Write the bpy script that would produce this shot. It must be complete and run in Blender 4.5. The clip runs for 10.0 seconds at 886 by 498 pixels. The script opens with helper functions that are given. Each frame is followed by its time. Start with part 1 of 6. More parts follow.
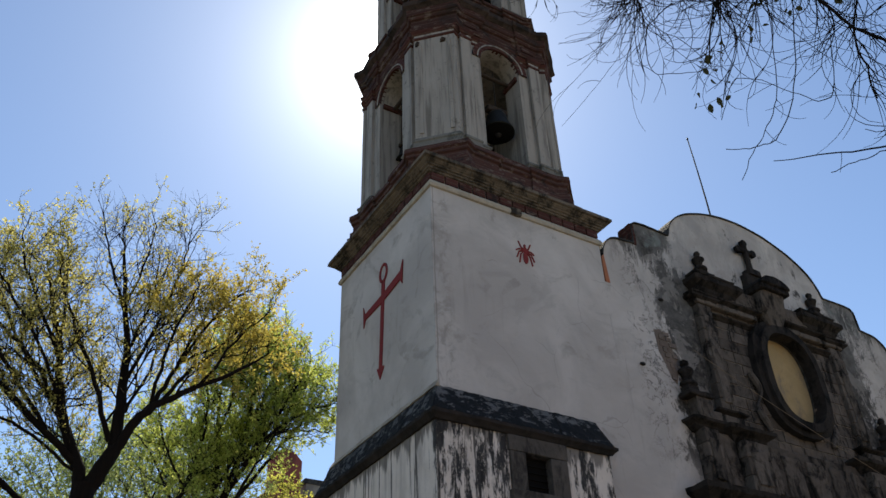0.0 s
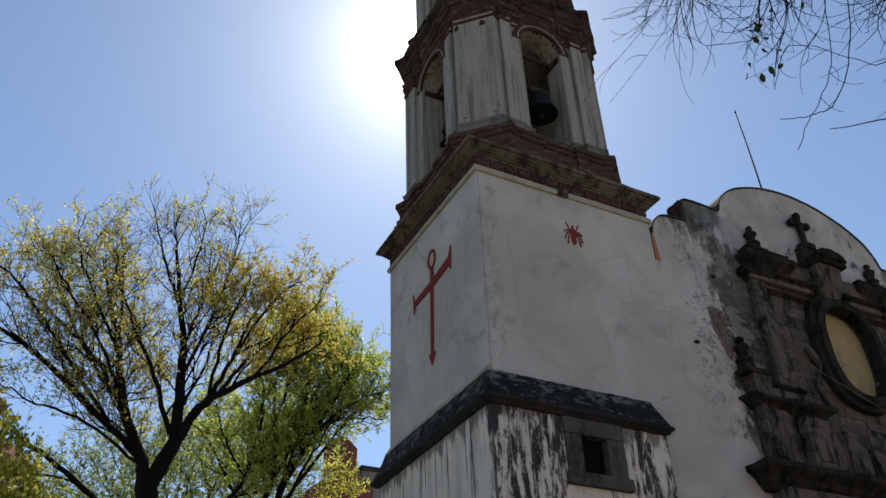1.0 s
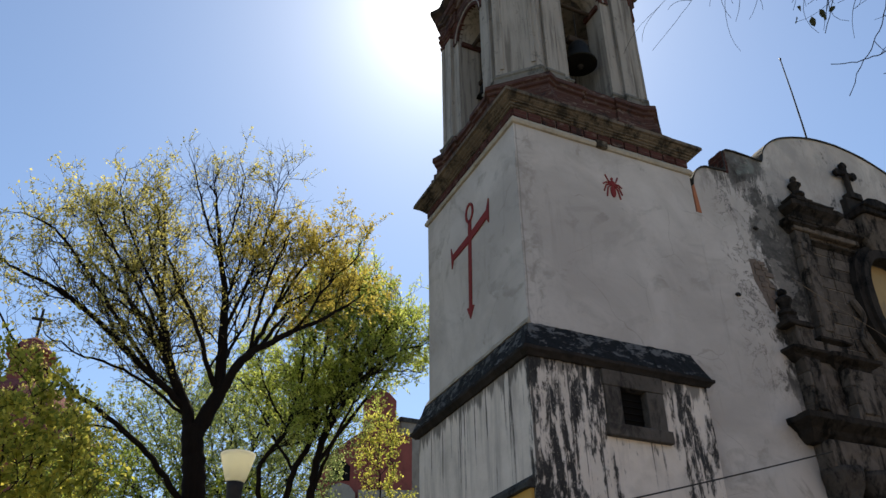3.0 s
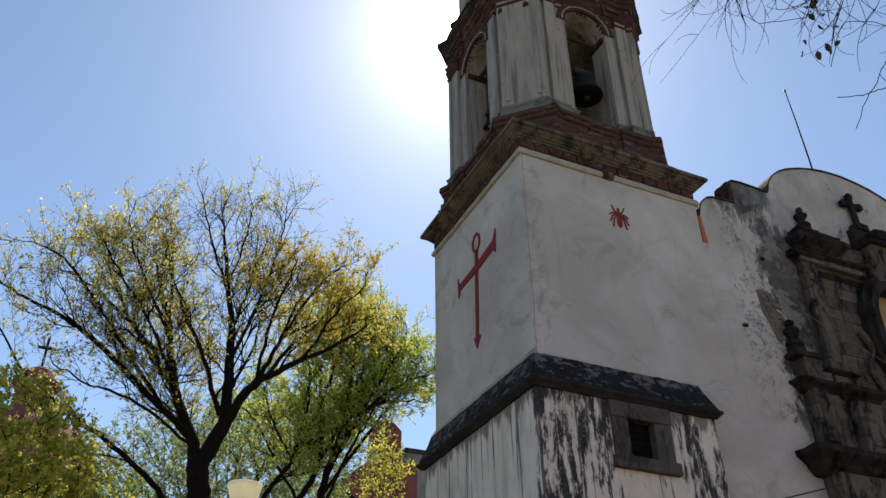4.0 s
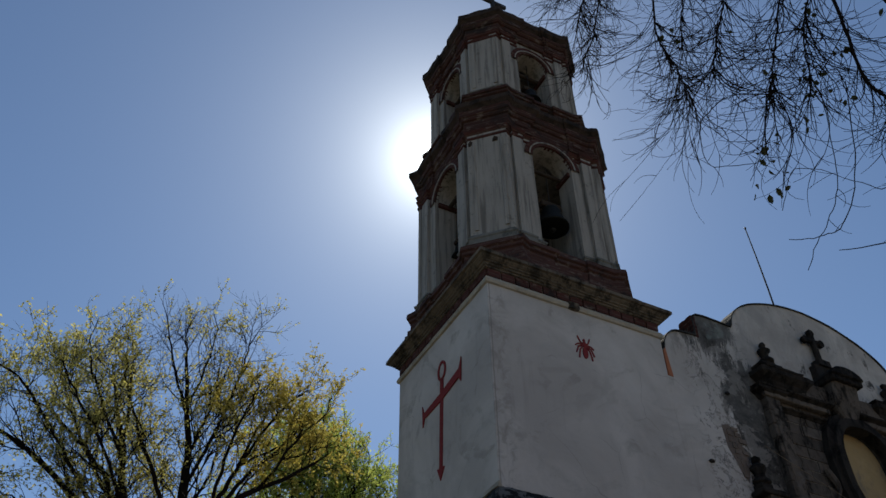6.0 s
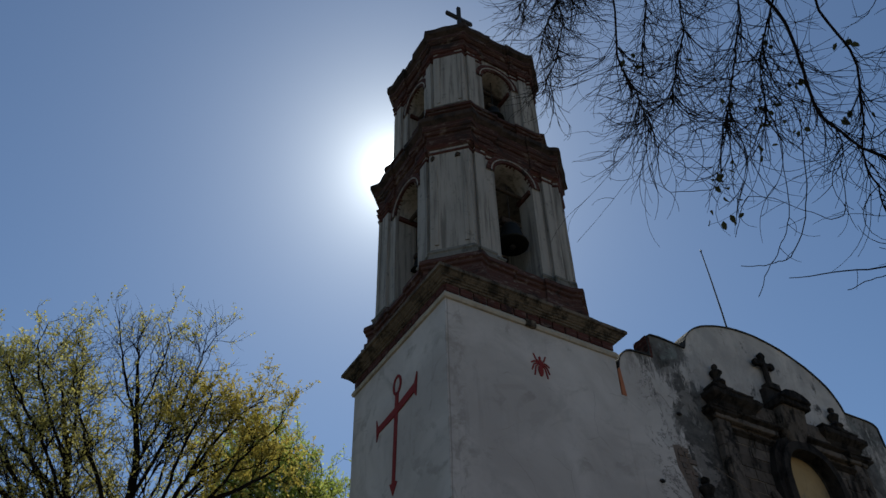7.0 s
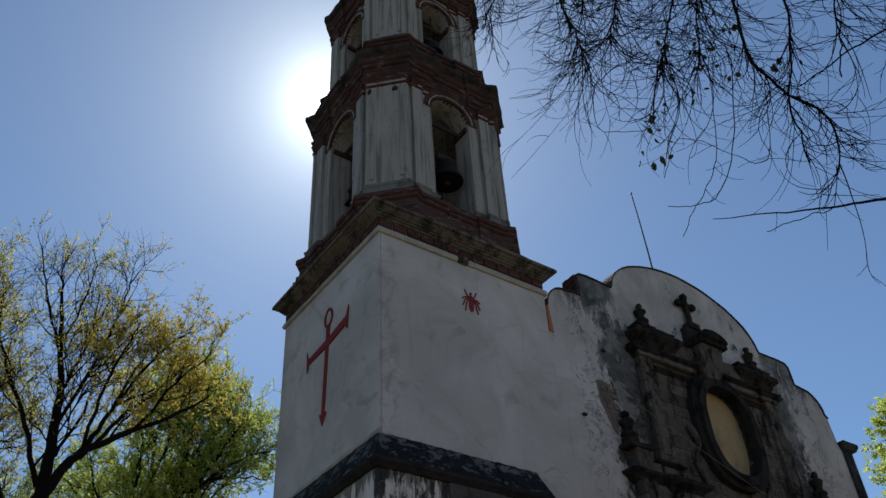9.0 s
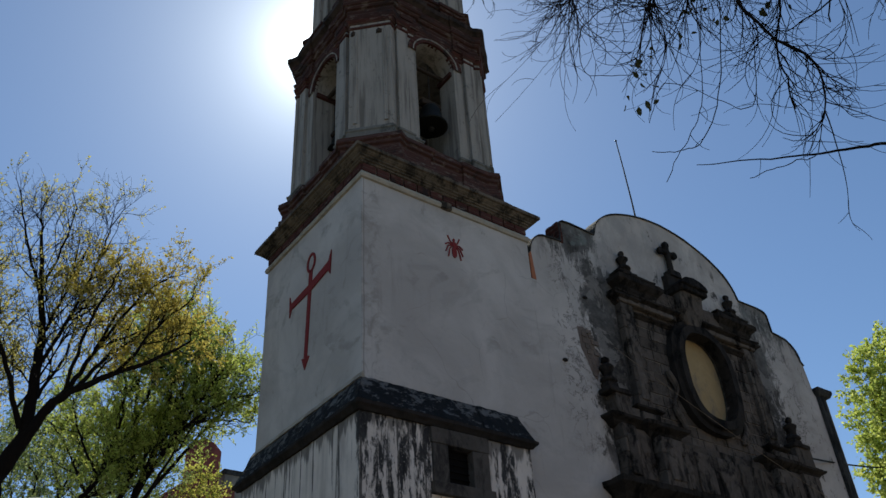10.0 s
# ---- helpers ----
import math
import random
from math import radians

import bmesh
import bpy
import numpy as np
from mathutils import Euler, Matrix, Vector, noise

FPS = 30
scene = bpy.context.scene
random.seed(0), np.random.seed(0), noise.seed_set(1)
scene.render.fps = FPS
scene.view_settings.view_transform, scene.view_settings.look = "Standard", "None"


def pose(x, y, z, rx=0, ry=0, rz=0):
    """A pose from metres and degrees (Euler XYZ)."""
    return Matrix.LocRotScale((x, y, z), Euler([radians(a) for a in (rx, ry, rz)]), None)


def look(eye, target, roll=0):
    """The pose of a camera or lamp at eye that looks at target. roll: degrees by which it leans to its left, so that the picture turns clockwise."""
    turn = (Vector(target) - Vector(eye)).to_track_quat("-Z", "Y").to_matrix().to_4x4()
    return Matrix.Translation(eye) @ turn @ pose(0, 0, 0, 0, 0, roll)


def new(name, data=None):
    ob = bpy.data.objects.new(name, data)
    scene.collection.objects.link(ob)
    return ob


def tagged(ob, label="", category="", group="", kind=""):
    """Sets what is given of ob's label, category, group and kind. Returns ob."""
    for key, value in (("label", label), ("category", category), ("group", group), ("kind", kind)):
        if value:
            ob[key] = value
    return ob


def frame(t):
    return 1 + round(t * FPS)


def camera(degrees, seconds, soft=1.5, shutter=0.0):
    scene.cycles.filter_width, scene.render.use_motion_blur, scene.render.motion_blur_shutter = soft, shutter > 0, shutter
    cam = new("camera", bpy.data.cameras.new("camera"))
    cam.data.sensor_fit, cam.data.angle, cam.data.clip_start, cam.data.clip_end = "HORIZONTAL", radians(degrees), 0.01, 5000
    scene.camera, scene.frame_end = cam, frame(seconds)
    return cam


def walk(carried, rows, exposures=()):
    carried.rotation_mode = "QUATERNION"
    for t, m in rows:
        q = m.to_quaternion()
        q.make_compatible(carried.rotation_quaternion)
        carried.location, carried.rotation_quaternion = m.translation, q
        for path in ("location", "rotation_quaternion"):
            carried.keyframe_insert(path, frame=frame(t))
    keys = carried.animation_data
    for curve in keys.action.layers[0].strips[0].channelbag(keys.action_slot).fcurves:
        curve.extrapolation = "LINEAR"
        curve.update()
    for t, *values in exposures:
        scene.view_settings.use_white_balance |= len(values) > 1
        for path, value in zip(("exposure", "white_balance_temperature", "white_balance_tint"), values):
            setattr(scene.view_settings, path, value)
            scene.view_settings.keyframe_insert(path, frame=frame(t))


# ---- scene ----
# camera: hand-held, standing nearly still and panning
cam = camera(54.5, 10.0)
ROWS = [
    (0.0, -7.289, -11.881, 1.617, -32.38, 35.52, -2.39),
    (0.5, -7.303, -11.866, 1.618, -30.53, 35.17, -2.73),
    (1.0, -7.312, -11.850, 1.616, -28.60, 34.68, -2.33),
    (1.5, -7.313, -11.836, 1.610, -27.16, 33.38, -1.92),
    (2.0, -7.290, -11.806, 1.635, -26.26, 31.82, -1.50),
    (2.5, -7.306, -11.817, 1.625, -25.87, 31.59, -1.15),
    (3.8, -7.346, -11.806, 1.628, -25.03, 32.84, -0.94),
    (4.0, -7.364, -11.836, 1.603, -25.18, 33.68, -0.69),
    (4.5, -7.362, -11.845, 1.621, -25.67, 36.20, -0.65),
    (5.0, -7.368, -11.870, 1.604, -26.20, 38.52, -0.49),
    (5.5, -7.356, -11.887, 1.603, -26.90, 40.77, -0.76),
    (7.0, -7.331, -11.913, 1.632, -31.54, 42.83, -1.65),
    (7.5, -7.347, -11.935, 1.593, -34.20, 42.62, -2.47),
    (8.0, -7.337, -11.933, 1.598, -36.00, 41.41, -3.26),
    (8.5, -7.331, -11.927, 1.600, -36.71, 40.08, -3.53),
    (9.0, -7.343, -11.921, 1.582, -37.08, 38.42, -3.69),
    (9.5, -7.323, -11.917, 1.569, -37.52, 36.45, -3.54),
    (10.0, -7.310, -11.893, 1.586, -38.14, 34.82, -3.81),
]
PATH = [(t, pose(x, y, z, 90 + pitch, 0, yaw) @ pose(0, 0, 0, 0, 0, roll)) for t, x, y, z, yaw, pitch, roll in ROWS]
EXPOSURES = [(0.0, 0.6, 7050, 9), (1.0, 0.43, 7120, 9), (1.5, 0.33, 7120, 9), (2.0, 0.46, 7180, 9), (2.5, 0.6, 7300, 9), (4.0, 0.65, 7350, 9), (4.5, 0.14, 6900, 9), (5.5, -0.2, 6600, 8),
             (7.0, -0.42, 6450, 5), (7.5, -0.34, 6420, 5), (8.5, -0.14, 6420, 5), (9.0, -0.12, 6420, 5), (10.0, -0.04, 6450, 5)]
walk(cam, PATH, EXPOSURES)

# ---- light: clear sky, the sun high behind the tower ----
SUN_AZ, SUN_EL = radians(27.3), radians(48.0)
world = bpy.data.worlds.new("sky")
scene.world = world
world.use_nodes = True
wn, wl = world.node_tree.nodes, world.node_tree.links
sky = wn.new("ShaderNodeTexSky")
sky.sky_type = "NISHITA"
sky.sun_disc = False
sky.sun_elevation, sky.sun_rotation = SUN_EL, SUN_AZ
sky.altitude, sky.air_density, sky.dust_density, sky.ozone_density = 2200, 1.15, 0.35, 4.0
wn["Background"].inputs["Strength"].default_value = 0.12
sun_way = Vector((math.sin(SUN_AZ) * math.cos(SUN_EL), math.cos(SUN_AZ) * math.cos(SUN_EL), math.sin(SUN_EL)))


def sky_math(op, a, b=0.0):
    n = wn.new("ShaderNodeMath")
    n.operation = op
    for s, v in zip(n.inputs, (a, b)):
        if isinstance(v, float):
            s.default_value = v
        else:
            wl.new(v, s)
    return n.outputs[0]


# bright aureole painted into the sky for the sun's glare: angle from the sun, falling off in three steps
toward = wn.new("ShaderNodeVectorMath")
toward.operation = "DOT_PRODUCT"
toward.inputs[1].default_value = sun_way
wl.new(wn.new("ShaderNodeTexCoord").outputs["Generated"], toward.inputs[0])
angle = sky_math("ARCCOSINE", sky_math("MINIMUM", toward.outputs["Value"], 0.999999))
core = sky_math("MULTIPLY", sky_math("POWER", 2.71828, sky_math("DIVIDE", angle, radians(-0.9))), 30.0)
veil = sky_math("MULTIPLY", sky_math("POWER", 2.71828, sky_math("DIVIDE", angle, radians(-8.5))), 4.2)
ring = sky_math("MULTIPLY", sky_math("POWER", 2.71828, sky_math("DIVIDE", angle, radians(-2.7))), 11.5)
aureole = wn.new("ShaderNodeMix")
aureole.data_type, aureole.blend_type = "RGBA", "ADD"
aureole.inputs[0].default_value = 1.0
wl.new(sky.outputs[0], aureole.inputs[6])
glow = wn.new("ShaderNodeVectorMath")
glow.operation = "SCALE"
glow.inputs[0].default_value = (0.975, 1.0, 0.975)
wl.new(sky_math("ADD", sky_math("ADD", core, ring), veil), glow.inputs["Scale"])
wl.new(glow.outputs["Vector"], aureole.inputs[7])
wl.new(aureole.outputs[2], wn["Background"].inputs["Color"])
sun_data = bpy.data.lights.new("sun", "SUN")
sun_data.energy, sun_data.angle, sun_data.color = 4.0, radians(0.53), (1.0, 0.95, 0.86)
sun = new("sun", sun_data)
sun.matrix_world = look(sun_way * 100, (0, 0, 0))

# ---- materials ----


class Nodes:
    """A small helper for node materials in object space."""

    def __init__(self, name, rough=0.85):
        self.mat = bpy.data.materials.new(name)
        self.mat.use_nodes = True
        self.n, self.l = self.mat.node_tree.nodes, self.mat.node_tree.links
        self.bsdf = self.n["Principled BSDF"]
        self.bsdf.inputs["Roughness"].default_value = rough
        self.bsdf.inputs["Specular IOR Level"].default_value = 0.08
        self.pos = self.n.new("ShaderNodeTexCoord").outputs["Object"]

    def put(self, socket, value):
        if isinstance(value, bpy.types.NodeSocket):
            self.l.new(value, socket)
        else:
            socket.default_value = value

    def scaled(self, sx, sy, sz, pos=None):
        m = self.n.new("ShaderNodeMapping")
        m.inputs["Scale"].default_value = (sx, sy, sz)
        self.l.new(pos or self.pos, m.inputs["Vector"])
        return m.outputs[0]

    def noise(self, scale, detail=4, rough=0.55, pos=None, warp=0.0):
        t = self.n.new("ShaderNodeTexNoise")
        t.inputs["Scale"].default_value = scale
        t.inputs["Detail"].default_value = detail
        t.inputs["Roughness"].default_value = rough
        t.inputs["Distortion"].default_value = warp
        self.l.new(pos or self.pos, t.inputs["Vector"])
        return t.outputs["Fac"]

    def math(self, op, a, b=0.0, clamp=False):
        m = self.n.new("ShaderNodeMath")
        m.operation, m.use_clamp = op, clamp
        self.put(m.inputs[0], a), self.put(m.inputs[1], b)
        return m.outputs[0]

    def ramp(self, value, lo, hi, a=0.0, b=1.0):
        m = self.n.new("ShaderNodeMapRange")
        m.interpolation_type = "SMOOTHSTEP"
        self.put(m.inputs["Value"], value)
        for key, v in (("From Min", lo), ("From Max", hi), ("To Min", a), ("To Max", b)):
            m.inputs[key].default_value = v
        return m.outputs["Result"]

    def mix(self, fac, a, b):
        m = self.n.new("ShaderNodeMix")
        m.data_type = "RGBA"
        self.put(m.inputs[0], fac)
        for s, v in ((m.inputs[6], a), (m.inputs[7], b)):
            self.put(s, v if isinstance(v, bpy.types.NodeSocket) else (*v, 1.0))
        return m.outputs[2]

    def axis(self, k):
        s = self.n.new("ShaderNodeSeparateXYZ")
        self.l.new(self.pos, s.inputs[0])
        return s.outputs[k]

    def random(self, island=False):
        if island:
            return self.n.new("ShaderNodeNewGeometry").outputs["Random Per Island"]
        return self.n.new("ShaderNodeObjectInfo").outputs["Random"]

    def done(self, color, bump=None, depth=0.01):
        self.put(self.bsdf.inputs["Base Color"], color if isinstance(color, bpy.types.NodeSocket) else (*color, 1.0))
        if bump is not None:
            b = self.n.new("ShaderNodeBump")
            b.inputs["Strength"].default_value, b.inputs["Distance"].default_value = 0.7, depth
            self.l.new(bump, b.inputs["Height"])
            self.l.new(b.outputs[0], self.bsdf.inputs["Normal"])
        return self.mat


def plaster():
    """Old whitewash: patched and faintly streaked on the tower, blackened by mould round the carved portal."""
    m = Nodes("whitewashed_plaster")
    big, mid, fine = m.noise(0.45, 5, 0.6, warp=0.6), m.noise(2.2, 5, 0.6), m.noise(28, 3)
    base = m.mix(m.ramp(big, 0.35, 0.7), (0.412, 0.376, 0.343), (0.548, 0.508, 0.468))
    patch = m.math("MULTIPLY", m.ramp(m.noise(0.9, 6, 0.62, warp=1.2), 0.56, 0.64), m.ramp(mid, 0.35, 0.65))
    base = m.mix(m.math("MULTIPLY", patch, 0.6), base, (0.27, 0.245, 0.215))
    streak = m.ramp(m.noise(1.0, 4, 0.6, m.scaled(3.0, 3.0, 0.25)), 0.58, 0.72)
    base = m.mix(m.math("MULTIPLY", streak, 0.40), base, (0.29, 0.265, 0.235))
    # a darker mended strip down the tower's front corner
    strip = m.math("MULTIPLY", m.ramp(m.axis(0), 0.55, 0.30), m.ramp(m.axis(1), 0.05, 0.0))
    blot = m.math("MULTIPLY", strip, m.ramp(m.noise(2.6, 6, 0.7, warp=0.8), 0.46, 0.62))
    base = m.mix(m.math("MULTIPLY", blot, 0.55), base, (0.25, 0.225, 0.195))
    seam = m.math("MULTIPLY", m.ramp(m.math("ABSOLUTE", m.math("SUBTRACT", m.math("ADD", m.axis(0), m.math("MULTIPLY", m.noise(1.5, 3), 0.06)), 0.07)), 0.022, 0.005), 0.5)
    base = m.mix(seam, base, (0.16, 0.145, 0.13))
    damp = m.ramp(m.noise(0.7, 6, 0.66, m.scaled(1, 1, 1.6), warp=1.5), 0.52, 0.68)
    base = m.mix(m.math("MULTIPLY", damp, 0.30), base, (0.30, 0.275, 0.245))
    cracks = m.n.new("ShaderNodeTexVoronoi")
    cracks.feature = "DISTANCE_TO_EDGE"
    cracks.inputs["Scale"].default_value = 0.55
    m.l.new(m.warped(0.5), cracks.inputs["Vector"])
    line = m.math("MULTIPLY", m.ramp(cracks.outputs["Distance"], 0.006, 0.0), m.ramp(m.noise(0.6, 2), 0.5, 0.58))
    base = m.mix(m.math("MULTIPLY", line, 0.4), base, (0.20, 0.18, 0.16))
    # mould on the facade, which begins at the tower's edge
    x, z = m.axis(0), m.axis(2)
    flank = m.math("ABSOLUTE", m.math("SUBTRACT", x, 9.85))
    below = m.ramp(m.math("ADD", z, m.noise(1.5, 3)), 14.2, 13.3)
    near = m.math("MULTIPLY", m.ramp(flank, 4.2, 2.9), below)
    grime = m.math("ADD", m.math("MULTIPLY", near, 0.30), m.noise(1.5, 9, 0.74, m.scaled(1.4, 1.0, 0.75), warp=0.35))
    flakes = m.noise(6.0, 8, 0.72, m.scaled(1.3, 1.0, 0.8))
    grime = m.ramp(m.math("ADD", grime, m.math("MULTIPLY", flakes, 0.22)), 0.69, 0.775)
    top = m.math("MULTIPLY", m.ramp(z, 12.2, 14.2), m.ramp(flank, 2.6, 3.2))
    wash = m.ramp(m.math("ADD", m.math("MULTIPLY", top, 0.26), m.noise(1.8, 9, 0.75, m.scaled(2.0, 1, 0.6), warp=0.3)), 0.60, 0.70)
    mould = m.math("MAXIMUM", m.math("MULTIPLY", grime, m.ramp(z, 6.5, 9.0)), m.math("MULTIPLY", wash, m.ramp(z, 7.0, 11.0)))
    mould = m.math("MULTIPLY", mould, m.ramp(x, 4.6, 5.6))
    base = m.mix(m.math("MULTIPLY", mould, 0.94), base, m.mix(m.ramp(m.noise(5, 9, 0.76), 0.36, 0.68), (0.005, 0.005, 0.005), (0.085, 0.078, 0.068)))
    # flaking coats of limewash with dark broken edges, on the wall between tower and portal
    zone = m.math("MULTIPLY", m.math("MULTIPLY", m.ramp(flank, 4.9, 4.4), m.ramp(flank, 2.4, 2.9)), m.ramp(z, 7.5, 9.5))
    coat = m.noise(1.25, 9, 0.72, warp=0.5)
    edge = m.math("MULTIPLY", m.ramp(m.math("ABSOLUTE", m.math("SUBTRACT", coat, 0.52)), 0.016, 0.002), zone)
    base = m.mix(m.math("MULTIPLY", m.math("MULTIPLY", m.ramp(coat, 0.515, 0.525), zone), 0.35), base, (0.36, 0.33, 0.30))
    base = m.mix(m.math("MULTIPLY", edge, 0.8), base, (0.04, 0.038, 0.036))
    # grey weathering over the upper facade
    grey = m.math("MULTIPLY", m.math("MULTIPLY", m.ramp(z, 10.5, 13.5), m.ramp(x, 4.8, 6.2)), m.ramp(m.noise(0.9, 7, 0.68, m.scaled(1.2, 1, 0.8), warp=0.8), 0.36, 0.64))
    base = m.mix(m.math("MULTIPLY", grey, 0.5), base, (0.235, 0.232, 0.22))
    green = m.math("MULTIPLY", m.ramp(m.noise(1.3, 5, 0.6, warp=1.0), 0.60, 0.70), m.math("MULTIPLY", m.ramp(z, 11.5, 13.5), m.ramp(x, 4.6, 5.6)))
    base = m.mix(m.math("MULTIPLY", green, 0.4), base, (0.22, 0.26, 0.24))
    return m.done(base, m.math("ADD", m.math("MULTIPLY", mid, 1.0), m.math("MULTIPLY", fine, 0.25)), 0.02)


def warped(self, amount):
    """Object coordinates, pushed about by noise."""
    t = self.n.new("ShaderNodeTexNoise")
    t.inputs["Scale"].default_value = 1.4
    self.l.new(self.pos, t.inputs["Vector"])
    v = self.n.new("ShaderNodeVectorMath")
    v.operation = "MULTIPLY_ADD"
    self.l.new(t.outputs["Color"], v.inputs[0])
    v.inputs[1].default_value = (amount,) * 3
    self.l.new(self.pos, v.inputs[2])
    return v.outputs[0]


Nodes.warped = warped


def plaster_streaked():
    """Old limewash with black runs of damp under the coping."""
    m = Nodes("streaked_limewash", 0.9)
    mid, fine = m.noise(3.0, 6, 0.65), m.noise(30, 3)
    base = m.mix(mid, (0.55, 0.48, 0.42), (0.76, 0.685, 0.605))
    grey = m.ramp(m.noise(1.2, 5, 0.6), 0.5, 0.7)
    base = m.mix(m.math("MULTIPLY", grey, 0.3), base, (0.34, 0.31, 0.275))
    x, z = m.axis(0), m.axis(2)
    front = m.ramp(m.axis(1), 0.05, -0.05)
    high = m.ramp(z, 4.6, 7.7)
    # broad ragged runs on the front, densest near the corner and at the far end
    broad = m.noise(1.0, 4, 0.6, m.scaled(2.9, 2.9, 0.42), warp=0.35)
    ragged = m.noise(1.0, 9, 0.76, m.scaled(8.0, 8.0, 2.6), warp=0.25)
    ends = m.math("MAXIMUM", m.ramp(x, 1.75, 1.0), m.ramp(x, 2.5, 3.3, 0.0, 0.55))
    run = m.math("ADD", m.math("ADD", m.math("MULTIPLY", broad, 0.58), m.math("MULTIPLY", ragged, 0.46)), m.math("ADD", m.math("MULTIPLY", ends, 0.07), m.math("MULTIPLY", high, 0.02)))
    run = m.math("MULTIPLY", m.math("MULTIPLY", m.ramp(run, 0.562, 0.622), m.ramp(m.noise(22, 5, 0.7), 0.24, 0.42)), front)
    # single thin drips, on both faces
    thin = m.noise(1.0, 4, 0.55, m.scaled(11.0, 11.0, 0.16), warp=0.1)
    drip = m.ramp(m.math("ADD", m.math("MULTIPLY", thin, 0.85), m.math("ADD", m.math("MULTIPLY", ragged, 0.18), m.math("MULTIPLY", high, 0.055))), 0.655, 0.685)
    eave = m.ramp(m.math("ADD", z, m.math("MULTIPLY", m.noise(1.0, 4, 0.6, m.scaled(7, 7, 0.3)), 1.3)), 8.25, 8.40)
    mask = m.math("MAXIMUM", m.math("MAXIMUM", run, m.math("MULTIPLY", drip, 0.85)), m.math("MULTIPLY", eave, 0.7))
    halo = m.math("MULTIPLY", m.ramp(m.math("ADD", m.math("MULTIPLY", broad, 0.8), m.math("MULTIPLY", thin, 0.25)), 0.50, 0.68), 0.42)
    base = m.mix(halo, base, (0.20, 0.175, 0.155))
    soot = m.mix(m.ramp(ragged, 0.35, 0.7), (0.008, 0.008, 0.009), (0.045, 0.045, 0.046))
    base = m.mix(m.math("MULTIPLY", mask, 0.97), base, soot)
    return m.done(base, m.math("ADD", mid, m.math("MULTIPLY", fine, 0.4)), 0.02)


def stone(name, dark, light, moss=(0.03, 0.032, 0.03), amount=0.6, rand=0.0, scale=1.0, rough=0.9):
    m = Nodes(name, rough)
    mid, fine = m.noise(3.5 * scale, 6, 0.65, warp=0.4), m.noise(32 * scale, 4)
    base = m.mix(mid, dark, light)
    if rand:
        base = m.mix(m.math("MULTIPLY", m.random(), rand), base, moss)
    soot = m.ramp(m.noise(1.4 * scale, 9, 0.74, m.scaled(1.4, 1.4, 0.7), warp=0.4), 0.46, 0.62)
    base = m.mix(m.math("MULTIPLY", soot, amount), base, moss)
    return m.done(base, m.math("ADD", mid, m.math("MULTIPLY", fine, 0.5)), 0.03)


def belfry_plaster():
    m = Nodes("weathered_belfry_plaster", 0.9)
    mid, fine = m.noise(4.0, 6, 0.65, warp=0.4), m.noise(34, 3)
    base = m.mix(m.noise(0.8, 4), (0.225, 0.206, 0.183), (0.36, 0.332, 0.294))
    runs = m.ramp(m.noise(1.0, 6, 0.66, m.scaled(7.0, 7.0, 0.35), warp=0.3), 0.46, 0.66)
    base = m.mix(m.math("MULTIPLY", runs, 0.68), base, (0.085, 0.078, 0.068))
    spots = m.ramp(m.noise(4, 8, 0.74), 0.56, 0.68)
    base = m.mix(m.math("MULTIPLY", spots, 0.7), base, (0.10, 0.094, 0.085))
    return m.done(base, m.math("ADD", mid, m.math("MULTIPLY", fine, 0.4)), 0.02)


def red_brick(name="worn_red_brick", rand=0.0, low=(0.034, 0.016, 0.014), high=(0.095, 0.036, 0.028), limed=0.5, cut=0.56):
    """Red brick with traces of lime and much soot."""
    m = Nodes(name, 0.9)
    mid, fine = m.noise(5, 6, 0.65), m.noise(40, 3)
    base = m.mix(mid, low, high)
    if rand:
        base = m.mix(m.math("MULTIPLY", m.random(), rand), base, (0.10, 0.045, 0.04))
    course = m.n.new("ShaderNodeTexWave")
    course.bands_direction = "Z"
    course.inputs["Scale"].default_value = 2.4
    course.inputs["Distortion"].default_value = 0.6
    m.l.new(m.pos, course.inputs["Vector"])
    joint = m.ramp(course.outputs["Fac"], 0.12, 0.0)
    base = m.mix(m.math("MULTIPLY", joint, 0.22), base, (0.20, 0.16, 0.13))
    soot = m.ramp(m.noise(1.6, 6, 0.7, warp=0.6), 0.50, 0.66)
    base = m.mix(m.math("MULTIPLY", soot, 0.85), base, (0.024, 0.021, 0.02))
    lime = m.ramp(m.noise(3.2, 7, 0.7, m.scaled(1, 1, 2.5)), cut, cut + 0.12)
    base = m.mix(m.math("MULTIPLY", lime, limed), base, (0.24, 0.20, 0.17))
    return m.done(base, m.math("SUBTRACT", m.math("ADD", mid, m.math("MULTIPLY", fine, 0.3)), joint), 0.02)


def plain(name, color, other=None, rough=0.8, metal=0.0, scale=6.0):
    m = Nodes(name, rough)
    m.bsdf.inputs["Metallic"].default_value = metal
    n = m.noise(scale, 5, 0.6)
    return m.done(m.mix(n, color, other or tuple(c * 0.65 for c in color)), n, 0.005)


def bark():
    m = Nodes("dark_bark", 0.95)
    n = m.noise(1.0, 6, 0.7, m.scaled(16, 16, 3))
    return m.done(m.mix(n, (0.005, 0.004, 0.0035), (0.020, 0.015, 0.012)), n, 0.03)


